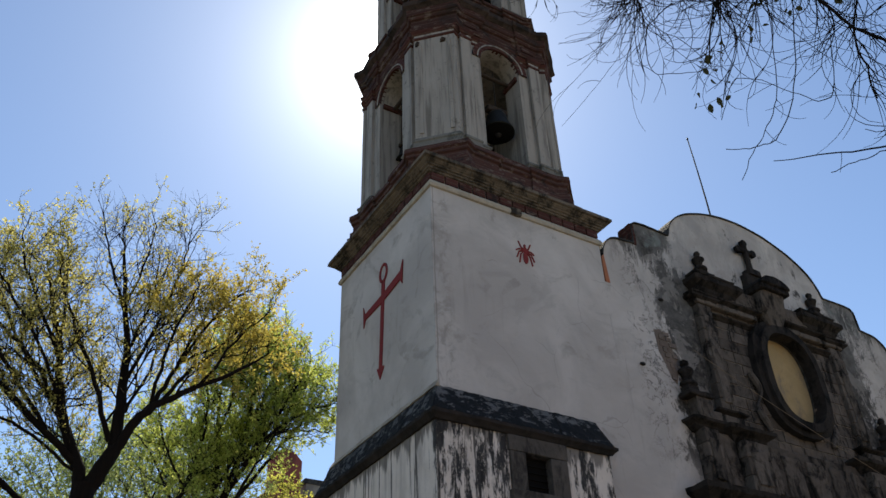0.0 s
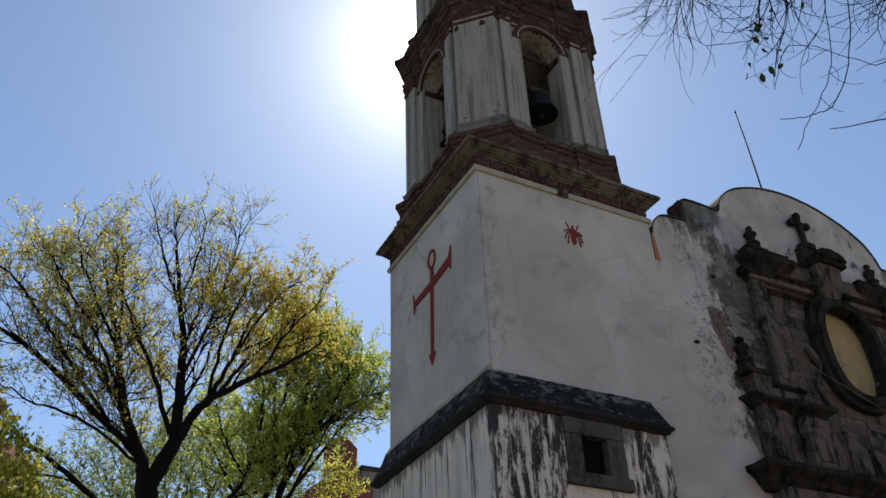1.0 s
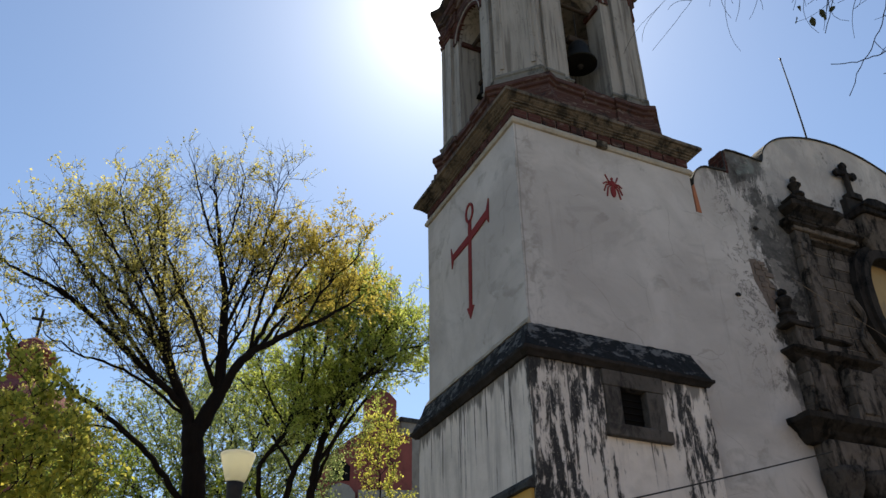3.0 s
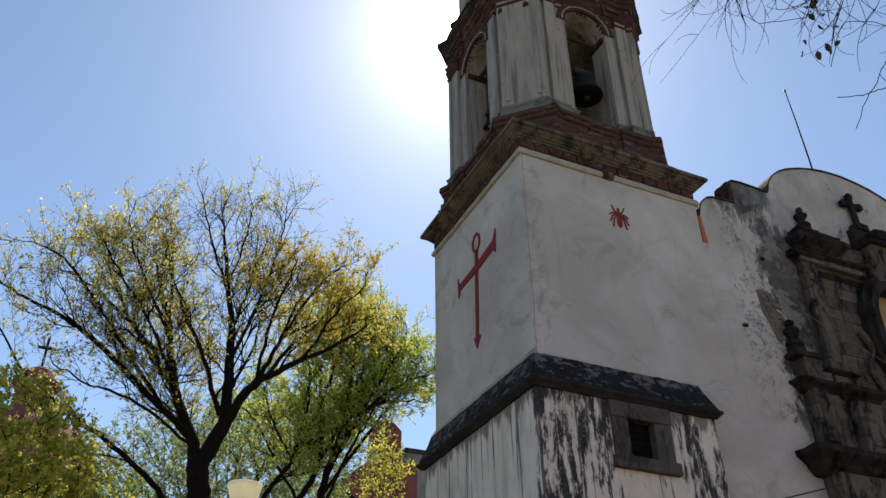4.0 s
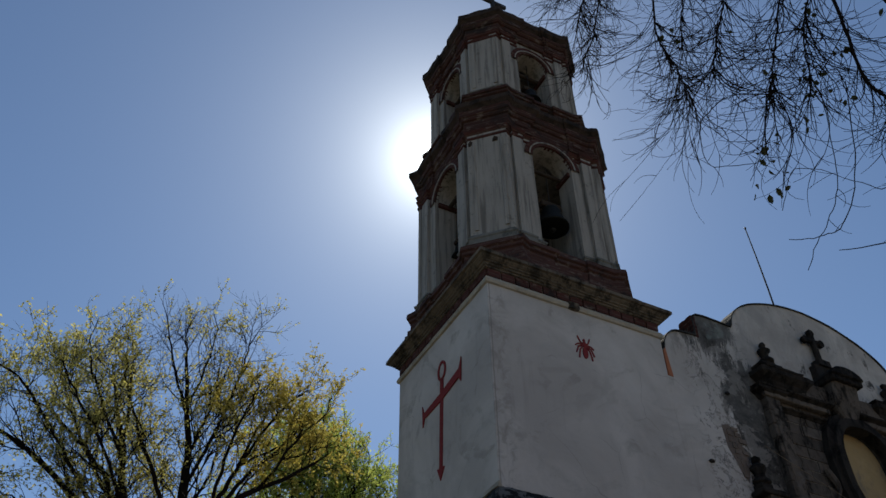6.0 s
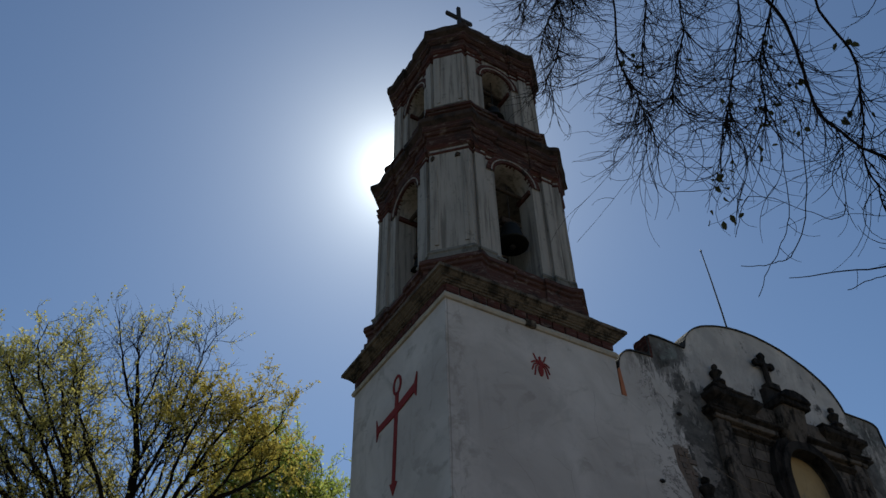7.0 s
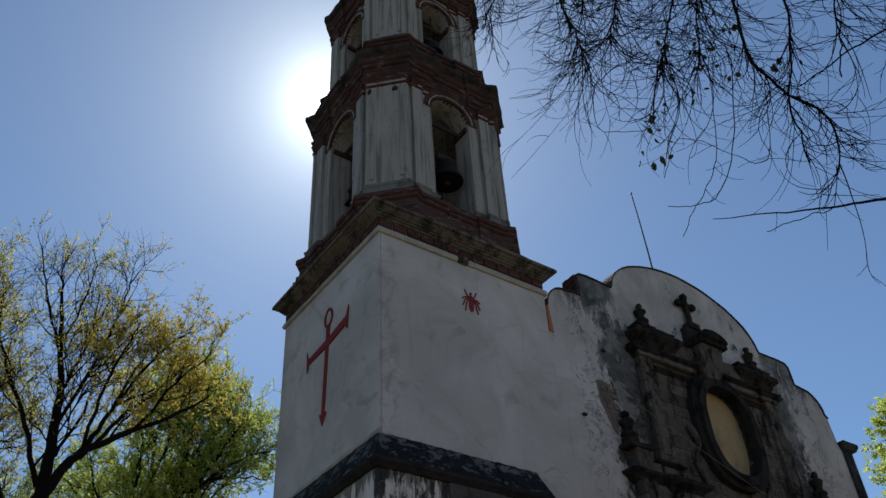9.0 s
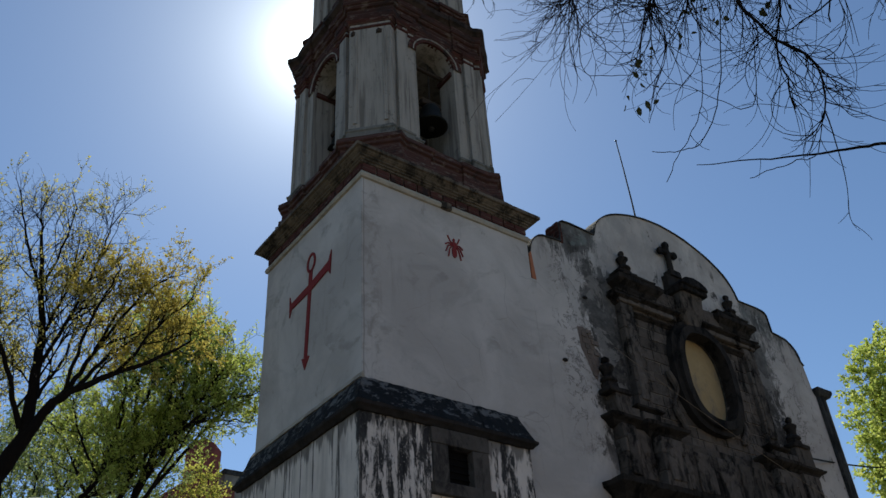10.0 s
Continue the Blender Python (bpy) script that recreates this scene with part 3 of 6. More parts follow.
        for x, z in arch:
            (a,), (b,) = spun([(x, -h + 0.03)], k), spun([(x, -h + 0.60)], k)
            lows.append((*a, z)), highs.append((*b, z))
        keep = [i for i in range(len(arch)) if i not in (1, len(arch) - 2)]
        prism(bm, [lows[i] for i in keep], [highs[i] for i in keep])
        part("arch", bm, BELFRY, tower)
        bm = bmesh.new()
        upright(bm, spun([(-w, -h + 0.05), (w, -h + 0.05), (w, -h + 0.5), (-w, -h + 0.5)], k), z1 - 0.02, z1 + (0.12 if tag else 0.34))
        rough_up(bm, 0.01, 0.3, 0.3)
        part("sill_wall", bm, BRICK, tower)
        # infill added only to block the sky through the two rear openings
        if k in (1, 2):
            bm = bmesh.new()
            upright(bm, spun([(-w - 0.02, -h + 0.3), (w + 0.02, -h + 0.3), (w + 0.02, -h + 0.5), (-w - 0.02, -h + 0.5)], k), z1, spring + rise)
            part("blind_wall", bm, BELFRY, tower)
        for e in (-1, 1):
            bm = bmesh.new()
            a0, a1 = sorted((e * (w + 0.02), e * (w - 0.07)))
            upright(bm, spun([(a0, -h + 0.08), (a1, -h + 0.08), (a1, -h + 0.64), (a0, -h + 0.64)], k), spring - 0.16, spring - 0.02)
            rough_up(bm, 0.006, 0.2)
            part("impost", bm, BRICK, tower)
        for name, ra, rb, out, mat in (("arch_bricks", 0.0, 0.08, 0.035, BRICK), ("archivolt", 0.082, 0.115, 0.055, BELFRY), ("arch_band", 0.117, 0.24, 0.045, BRICK)):
            bm = bmesh.new()
            n = 18
            loops = []
            for r0, y in ((ra, -h - out), (rb, -h - out), (rb, -h + 0.1), (ra, -h + 0.1)):
                row = []
                for t in np.linspace(math.pi, 0, n):
                    (a,) = spun([((w + r0) * math.cos(t), y)], k)
                    row.append(bm.verts.new((*a, spring + (rise + r0) * math.sin(t))))
                loops.append(row)
            for a, b in zip(loops, loops[1:] + loops[:1]):
                for i in range(n - 1):
                    bm.faces.new((a[i], a[i + 1], b[i + 1], b[i]))
            rough_up(bm, 0.006, 0.2)
            part(name, bm, mat, tower, "thin pale arch moulding" if mat == BELFRY else "red brick arch ring")
        bm = bmesh.new()
        (a, b) = spun([(-w - 0.1, -h + 0.42), (w + 0.1, -h + 0.42)], k)
        tube(bm, [(*a, spring - 0.05), (*b, spring - 0.05)], 0.06, 6)
        part("beam", bm, WOOD, tower, "dark wooden beam across the opening")
    hgt = z4 - z3
    bm = bmesh.new()
    sweep(bm, outer, [(-0.3, z3), (0.02, z3), (0.05, z3 + 0.10 * hgt), (0.05, z3 + 0.16 * hgt), (0.0, z3 + 0.18 * hgt), (0.0, z3 + 0.58 * hgt), (0.05, z3 + 0.60 * hgt),
                      (0.08, z3 + 0.70 * hgt), (0.12, z3 + 0.74 * hgt), (0.12, z4), (-0.2, z4)])
    rough_up(bm, 0.014, 0.25, 0.3)
    part("entablature", bm, ENTAB, tower, "sooty limed brick entablature")
    bm = bmesh.new()
    sweep(bm, outer, [(-0.3, z4 - 0.02), (0.12, z4 - 0.01), (0.17, z4 + 0.05), (0.22, z4 + 0.09), (0.22, z5 - 0.05), (0.16, z5), (-0.4, z5)])
    rough_up(bm, 0.035, 0.22, 0.22)
    part("belfry_cornice", bm, SOOTED, tower, "dark weathered belfry cornice")
    for k in range(4):
        (a, b) = spun([(-w - s + 0.1, -h - 0.10), (-w - 0.1, -h - 0.10)], k)
        for (pa, pb) in (spun([(-w - s + 0.12, -h - 0.095), (-w - 0.12, -h - 0.095)], k), spun([(w + 0.12, -h - 0.095), (w + s - 0.12, -h - 0.095)], k)):
            bm = bmesh.new()
            d = Vector((pb[0] - pa[0], pb[1] - pa[1])).normalized()
            o = Vector((d.y, -d.x)) * 0.02
            za, zb = z3 + 0.26 * hgt, z3 + 0.50 * hgt
            upright(bm, [pa, pb, (pb[0] + o.x, pb[1] + o.y), (pa[0] + o.x, pa[1] + o.y)], za, zb)
            part("frieze_panel", bm, ENTAB, tower)


stage(2.06, 0.6, 0.62, 0.22, 13.97, 14.84, 15.30, 18.95, 19.75, 20.05, 18.28, 0.56, 0)
bm = bmesh.new()
upright(bm, spun([(-1.9, -1.1), (-1.1, -1.9), (1.1, -1.9), (1.9, -1.1), (1.9, 1.1), (1.1, 1.9), (-1.1, 1.9), (-1.9, 1.1)], 0), 18.86, 19.4)
part("belfry_vault", bm, BELFRY, tower)
stage(1.78, 0.52, 0.54, 0.18, 20.05, 20.82, 21.12, 23.75, 24.4, 24.75, 22.82, 0.50, 1)
bm = bmesh.new()
upright(bm, spun([(-1.6, -0.9), (-0.9, -1.6), (0.9, -1.6), (1.6, -0.9), (1.6, 0.9), (0.9, 1.6), (-0.9, 1.6), (-1.6, 0.9)], 0), 23.68, 24.2)
part("belfry_vault", bm, BELFRY, tower)
bm = bmesh.new()
lathe(bm, [(1.75, 0.0), (1.72, 0.25), (1.55, 0.9), (1.2, 1.6), (0.75, 2.1), (0.35, 2.35), (0.3, 2.6), (0.34, 2.65), (0.3, 2.8), (0.12, 2.95)], (CX, CY, 24.72), 8)
part("dome", bm, BELFRY, tower)
bm = bmesh.new()
box(bm, CX - 0.07, CX + 0.07, CY - 0.06, CY + 0.06, 27.6, 29.55)
box(bm, CX - 0.55, CX + 0.55, CY - 0.055, CY + 0.055, 28.74, 28.92)
bevelled(bm, 0.02)
part("tower_cross", bm, IRON, tower, "dark plain cross on the tower top")

# bells
def bell(x, y, z, r):
    """A bronze bell hung by its crown from a headstock."""
    b = thing("bell", (x, y, z), "dark bronze church bell hanging in the belfry opening", "bell", "belfry bells")
    bm = bmesh.new()
    lathe(bm, [(r * 0.9, 0.0), (r, 0.0), (r * 0.97, 0.12 * r), (r * 0.78, 0.45 * r), (r * 0.66, 0.9 * r), (r * 0.60, 1.3 * r), (r * 0.50, 1.5 * r), (r * 0.2, 1.6 * r)], (x, y, z), 24)
    body = part("bell_body", bm, BRONZE, b, "", True)
    bm = bmesh.new()
    tube(bm, [(x, y, z + 0.5 * r), (x, y, z - 0.12 * r)], 0.03, 6)
    lathe(bm, [(0.02, -0.3 * r), (0.075, -0.22 * r), (0.08, -0.12 * r), (0.02, 0.0)], (x, y, z), 10)
    part("clapper", bm, IRON, body, "iron clapper")
    bm = bmesh.new()
    box(bm, x - r * 0.7, x + r * 0.7, y - 0.09, y + 0.09, z + 1.55 * r, z + 2.0 * r)
    bevelled(bm, 0.02)
    part("headstock", bm, WOOD, b)
    bm = bmesh.new()
    tube(bm, [(x, y, z + 2.1 * r), (x, y, z + 2.1 * r + 1.3)], 0.014, 6)
    part("hanger", bm, IRON, b)
    return b


bell(CX + 0.1, 0.66, 16.36, 0.42)
bell(0.98, CY + 0.48, 16.45, 0.28)
bell(CX + 0.05, 0.85, 21.5, 0.32)

# ---- stepped block with its coping against the foot of the tower ----
block = thing("buttress_block", (0, 0, 0), "streaked limewashed block with sooty coping at the tower's foot", "buttress", kind="structure")
BX0, BX1, BY0, BY1, BZ = -0.15, 3.74, -0.15, 4.5, 7.86
wx0, wx1, wz0, wz1 = 1.66, 2.27, 6.80, 7.57
bm = bmesh.new()
for x0, x1, z0, z1 in ((BX0, wx0, 0, BZ), (wx1, BX1, 0, BZ), (wx0, wx1, 0, wz0), (wx0, wx1, wz1, BZ)):
    box(bm, x0, x1, BY0, -0.004, z0, z1)
box(bm, BX0, -0.004, -0.004, BY1, 0, BZ)
bmesh.ops.remove_doubles(bm, verts=bm.verts, dist=0.001)
rough_up(bm, 0.012, 0.9, 0.5)
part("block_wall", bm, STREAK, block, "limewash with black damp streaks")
slope_f = [(0.0, 8.56), (-0.03, 8.57), (-0.12, 8.32), (-0.235, 8.04), (-0.235, 8.004), (0.0, 8.004)]
ledge_f = [(0.0, 8.0), (-0.29, 8.0), (-0.29, 7.94), (-0.24, 7.90), (-0.20, 7.85), (0.0, 7.85)]


def coping_stone(face, s0, s1, m0, m1, lift, shape, name, mat):
    """A length of the sloping coping, on the front or the side."""
    rows = []
    for s, m, sign in ((s0, m0, -1), (s1, m1, 1)):
        rows.append([(s + sign * (-o if m else 0), o - lift, z) for o, z in shape])
    bm = bmesh.new()
    conv = (lambda s, o, z: (s, o, z)) if face == "f" else (lambda s, o, z: (o, s, z))
    prism(bm, [conv(*p) for p in rows[0]], [conv(*p) for p in rows[1]])
    rough_up(bm, 0.018, 0.14, 0.12)
    part(name, bm, mat, block)


for face, length in (("f", 3.58), ("s", 4.42)):
    n = round(length / 0.5)
    for k in range(n):
        coping_stone(face, k * length / n + 0.004 * (k > 0), (k + 1) * length / n - 0.004, k == 0, k == n - 1, dice.uniform(0, 0.016), slope_f, "coping_stone", SLAB)
    n = round(length / 0.9)
    for k in range(n):
        coping_stone(face, k * length / n + 0.003 * (k > 0), (k + 1) * length / n - 0.003, k == 0, k == n - 1, 0.0, ledge_f, "ledge_stone", LEDGE)
bm = bmesh.new()
prism(bm, [(-0.075, -0.05, 8.55), (0.0, -0.05, 8.69), (0.02, -0.05, 8.55)], [(-0.075, 4.4, 8.55), (0.0, 4.4, 8.69), (0.02, 4.4, 8.55)])
rough_up(bm, 0.012, 0.15, 0.2)
part("mortar_fillet", bm, CREAM, block, "pale mortar fillet above the coping")
bm = bmesh.new()
for x0, x1, z0, z1, y in ((wx0 - 0.32, wx0 + 0.03, wz0 + 0.03, wz1 - 0.03, -0.21), (wx1 - 0.03, wx1 + 0.36, wz0 + 0.03, wz1 - 0.03, -0.21), (wx0 - 0.34, wx1 + 0.38, wz1 - 0.03, 7.85, -0.215), (wx0 - 0.36, wx1 + 0.42, wz0 - 0.2, wz0 + 0.03, -0.26)):
    box(bm, x0 + 0.004, x1 - 0.004, y, 0.0, z0, z1 - 0.004)
bevelled(bm, 0.012)
rough_up(bm, 0.008, 0.3)
window = part("window_frame", bm, FRAME, block, "grey stone window surround")
bm = bmesh.new()
box(bm, wx0, wx1, -0.03, -0.006, wz0, wz1)
part("window_back", bm, DARK, window)
for k in range(6):
    z = wz0 + 0.07 + k * 0.125  # louvre
    bm = bmesh.new()
    prism(bm, [(wx0 + 0.01, -0.065, z), (wx0 + 0.01, -0.055, z - 0.008), (wx0 + 0.01, -0.035, z + 0.012), (wx0 + 0.01, -0.045, z + 0.02)],
          [(wx1 - 0.01, -0.065, z), (wx1 - 0.01, -0.055, z - 0.008), (wx1 - 0.01, -0.035, z + 0.012), (wx1 - 0.01, -0.045, z + 0.02)])
    part("slat", bm, DARK, window)
bm = bmesh.new()
box(bm, -0.21, -0.152, -0.05, 4.5, 0, 5.62)
part("ochre_band", bm, OCHRE, block, "ochre painted lower wall")
bm = bmesh.new()
prism(bm, [(-0.30, -0.10, 5.66), (-0.152, -0.10, 5.80), (-0.152, -0.10, 5.58), (-0.30, -0.10, 5.58)], [(-0.30, 4.5, 5.66), (-0.152, 4.5, 5.80), (-0.152, 4.5, 5.58), (-0.30, 4.5, 5.58)])
rough_up(bm, 0.01, 0.3, 0.4)
part("ledge", bm, COPING, block, "sooty ledge over the ochre wall")

# ---- facade with its curved gable ----
MX = 9.88
facade = thing("church_facade", (0, 0, 0), "white plastered church facade with scalloped gable and mould stains", "church facade", kind="structure")


def gable():
    """The left half of the gable's outline, from the tower to the crown, then mirrored."""
    left = [(4.53, 0.0), (4.53, 12.2), (4.60, 12.24), (4.615, 12.75)]
    left += [(4.62 + 0.62 * (1 - math.cos(t)), 12.95 + 0.67 * math.sin(t)) for t in np.linspace(0.05, math.pi / 2, 7)]
    left += [(5.70, 13.66), (5.72, 14.24), (5.85, 14.33), (6.1, 14.36), (6.98, 14.34)]
    left += [(MX - 2.86 * math.cos(t), 14.34 + 1.42 * math.sin(t)) for t in np.linspace(0.06, math.pi / 2, 14)]
    right = [(2 * MX - x, z - 0.18 * min(1.0, max(0.0, (2 * MX - x - MX) / 3))) for x, z in left[4:-1]][::-1]
    right += [(15.26, 12.7), (15.32, 12.1), (15.34, 11.9), (15.94, 11.8), (15.94, 0.0)]
    return left, right


gl, gr = gable()
outline = gl + gr


def pierced(bm, x0, x1, low, top, hole, y0, y1):
    """A wall from y0 to y1 between x0 and x1, with its top as a function of x and an oval opening through it."""
    hx, hz, ha, hb, hp = hole
    xs = sorted({x0, x1, *[x for x in np.linspace(x0, x1, 45)], *[hx + ha * t for t in np.sin(np.linspace(-math.pi / 2, math.pi / 2, 25))],
                 *[x for x, _ in outline if x0 < x < x1]})
    reach = lambda x: hb * max(0.0, 1 - min(1.0, abs(x - hx) / ha) ** hp) ** (1 / hp)
    made = {}

    def V(x, y, z):
        key = (round(x, 4), round(y, 4), round(z, 4))
        if key not in made:
            made[key] = bm.verts.new((x, y, z))
        return made[key]

    def F(*p):
        v = list(dict.fromkeys(V(*q) for q in p))
        if len(v) > 2:
            bm.faces.new(v)

    for xa, xb in zip(xs, xs[1:]):
        if xb - xa < 1e-4:
            continue
        ta, tb = top(xa), top(xb)
        inside = abs((xa + xb) / 2 - hx) < ha
        ra, rb = (reach(xa), reach(xb)) if inside else (0.0, 0.0)
        for y in (y0, y1):
            F((xa, y, low), (xb, y, low), (xb, y, hz - rb), (xa, y, hz - ra))
            F((xa, y, hz + ra), (xb, y, hz + rb), (xb, y, tb), (xa, y, ta))
        F((xa, y0, ta), (xb, y0, tb), (xb, y1, tb), (xa, y1, ta))
        if inside:
            F((xa, y0, hz - ra), (xb, y0, hz - rb), (xb, y1, hz - rb), (xa, y1, hz - ra))
            F((xa, y0, hz + ra), (xb, y0, hz + rb), (xb, y1, hz + rb), (xa, y1, hz + ra))
    for x in (x0, x1):
        F((x, y0, low), (x, y1, low), (x, y1, hz), (x, y0, hz))
        F((x, y0, hz), (x, y1, hz), (x, y1, top(x)), (x, y0, top(x)))


ox, oz = np.array([p[0] for p in outline[1:-1]]), np.array([p[1] for p in outline[1:-1]])
bm = bmesh.new()
pierced(bm, 4.53, 15.94, 0.0, lambda x: float(np.interp(x, ox, oz)), (10.05, 10.94, 0.89, 1.2, 2.6), 0.0, 0.4)
part("facade_wall", bm, FACADE, facade, "white plaster blackened by mould")
# coping along the gable, proud of the wall
bm = bmesh.new()
crest = outline[4:-4]
for (xa, za), (xb, zb) in zip(crest, crest[1:]):
    d = Vector((xb - xa, zb - za))
    if d.length < 0.02:
        continue
    d.normalize()
    nx, nz = -d.y * 0.03, d.x * 0.03
    prism(bm, [(xa - d.x * 0.01, -0.045, za - d.y * 0.01), (xb, -0.045, zb), (xb + nx, -0.045, zb + nz), (xa + nx, -0.045, za + nz)],
          [(xa - d.x * 0.01, 0.44, za - d.y * 0.01), (xb, 0.44, zb), (xb + nx, 0.44, zb + nz), (xa + nx, 0.44, za + nz)])
rough_up(bm, 0.010, 0.3)
part("gable_coping", bm, COPING, facade, "thin dark coping along the gable")
bm = bmesh.new()
prism(bm, [(4.575, -0.012, 12.22), (4.70, -0.012, 12.22), (4.64, -0.012, 13.0), (4.575, -0.012, 12.9)], [(4.575, 0.4, 12.22), (4.70, 0.4, 12.22), (4.64, 0.4, 13.0), (4.575, 0.4, 12.9)])
part("brick_edge", bm, plain("orange_brick_edge", (0.42, 0.16, 0.08), (0.30, 0.12, 0.07), 0.9), facade, "exposed orange brick edge")
bm = bmesh.new()
box(bm, 5.675, 5.80, -0.02, 0.42, 13.64, 14.27)
rough_up(bm, 0.02, 0.15, 0.15)
part("step_bricks", bm, BRICK, facade, "bare dark red brick end of the gable step")
# nave behind the facade
bm = bmesh.new()
box(bm, 4.8, 15.1, 0.4, 32, 0, 9.5)
prism(bm, [(4.8, 0.4, 9.5), (15.1, 0.4, 9.5), (9.95, 0.4, 11.5)], [(4.8, 32, 9.5), (15.1, 32, 9.5), (9.95, 32, 11.5)])
part("nave", bm, FACADE, facade)
# corner pilaster with its small capital
bm = bmesh.new()
box(bm, 15.42, 15.72, -0.10, 0.6, 0, 11.75)
part("corner_pilaster", bm, COPING, facade, "dark damp-stained corner pilaster")
bm = bmesh.new()
sweep(bm, [(15.42, -0.10), (15.92, -0.10), (15.92, 0.6), (15.42, 0.6)], [(0.0, 11.75), (0.04, 11.78), (0.10, 11.90), (0.10, 11.98), (0.0, 12.02)])
part("pilaster_capital", bm, COPING, facade)
# lightning rod
rod = thing("lightning_rod", (9.18, 0.2, 15.42), "thin dark metal rod leaning on the gable top", "lightning rod")
bm = bmesh.new()
tube(bm, [(9.18, 0.2, 15.42), (9.17, 0.2, 16.5), (9.13, 0.2, 17.67), (9.07, 0.2, 18.75)], [0.028, 0.024, 0.02, 0.016], 6)
part("rod", bm, IRON, rod)
bm = bmesh.new()
lathe(bm, [(0.02, -0.04), (0.035, 0.0), (0.02, 0.04)], (9.07, 0.2, 18.77), 8)
part("tip", bm, IRON, rod)
# bare patch where the plaster has fallen, with its stones
bm = bmesh.new()
patch = [(5.80, 11.30), (6.0, 11.36), (6.14, 11.22), (6.22, 10.95), (6.36, 10.70), (6.34, 10.40), (6.20, 10.0), (6.08, 10.12), (5.97, 10.45), (5.83, 10.75)]
slab(bm, patch, -0.004, 0.0)
bare = part("bare_masonry", bm, RUBBLE, facade, "bare rubble where plaster has fallen off")
for k in range(9):
    for j in range(3):
        z, x = 10.12 + k * 0.135 + dice.uniform(-0.02, 0.02), 5.84 + j * 0.19 + dice.uniform(0, 0.1) + (8 - k) * 0.028
        inside = 5.80 + (11.3 - z) * 0.22 < x < 6.30 + min(0, (10.9 - z)) * 0.45
        if not inside:
            continue
        bm = bmesh.new()
        box(bm, x, x + dice.uniform(0.10, 0.19), -dice.uniform(0.01, 0.03), 0.0, z, z + dice.uniform(0.08, 0.125))
        rough_up(bm, 0.02, 0.08)
        part("stone", bm, RUBBLE, bare)
for hx, hz in ((5.23, 10.26), (6.22, 12.19)):
    bm = bmesh.new()
    lathe(bm, [(0.02, -0.02), (0.075, 0.0), (0.05, 0.05)], (hx, -0.01, hz), 8)
    part("spout", bm, IRON, facade)

# ---- carved stone portal ----
portal = thing("stone_portal", (0, 0, 0), "dark carved baroque stone portal stained black by damp", "portal", kind="structure")


def P(name, x0, x1, z0, z1, out, bev=0.02, wear=0.022, mat=None, parent=None):
    bm = bmesh.new()
    box(bm, x0, x1, -out, 0.02, z0, z1)
    if bev:
        bevelled(bm, bev)
    rough_up(bm, wear, 0.16, 0.25)
    return part(name, bm, mat or PORTAL, parent or portal)


def stacked(name, x0, x1, z0, z1, out):
    """A pilaster of separate stones, each a little out of line."""
    shaft = P(name, x0 + 0.02, x1 - 0.02, z0, z1, out - 0.03, 0.0, 0.006)
    n = round((z1 - z0) / 0.36)
    for k in range(n):
        za, zb = z0 + (z1 - z0) * k / n, z0 + (z1 - z0) * (k + 1) / n
        bm = bmesh.new()
        o = out + dice.uniform(-0.012, 0.012)
        box(bm, x0 + dice.uniform(0, 0.012), x1 - dice.uniform(0, 0.012), -o, -0.01, za + 0.007, zb - 0.007)
        bevelled(bm, 0.015)
        rough_up(bm, 0.016, 0.14, 0.2)
        part("stone", bm, PORTAL, shaft)


def ledge(x0, x1, z, h, out, name="portal_cornice"):
    """A moulded ledge that returns to the wall at its ends."""
    bm = bmesh.new()
    plan = [(x0, -out * 0.35), (x1, -out * 0.35), (x1, 0.05), (x0, 0.05)]
    sweep(bm, plan, [(0.0, z), (0.03, z + 0.02), (out * 0.25, z + 0.3 * h), (out * 0.30, z + 0.45 * h), (out * 0.62, z + 0.72 * h), (out * 0.65, z + 0.95 * h), (out * 0.5, z + h), (0.0, z + h + 0.02)])
    rough_up(bm, 0.026, 0.15, 0.2)
    return part(name, bm, SOOTED_STONE, portal)


def finial(x, y, z, s, name="finial"):
    """An urn-like stone finial on its pedestal."""
    bm = bmesh.new()
    box(bm, x - 0.22 * s, x + 0.22 * s, y - 0.16 * s, y + 0.16 * s, z, z + 0.28 * s)
    lathe(bm, [(0.20, 0.28), (0.27, 0.34), (0.25, 0.42), (0.15, 0.50), (0.14, 0.58), (0.19, 0.70), (0.24, 0.80), (0.24, 0.86), (0.15, 0.93), (0.09, 0.99), (0.13, 1.07), (0.11, 1.16), (0.04, 1.22)],
          (x, y, z + 0.0), 12)
    for v in bm.verts:
        if v.co.z > z + 0.281 * s:
            v.co = Vector((x + (v.co.x - x) * s, y + (v.co.y - y) * s, z + (v.co.z - z) * s))
    rough_up(bm, 0.028, 0.14)
    part(name, bm, SOOTED_STONE, portal, "weathered stone finial")


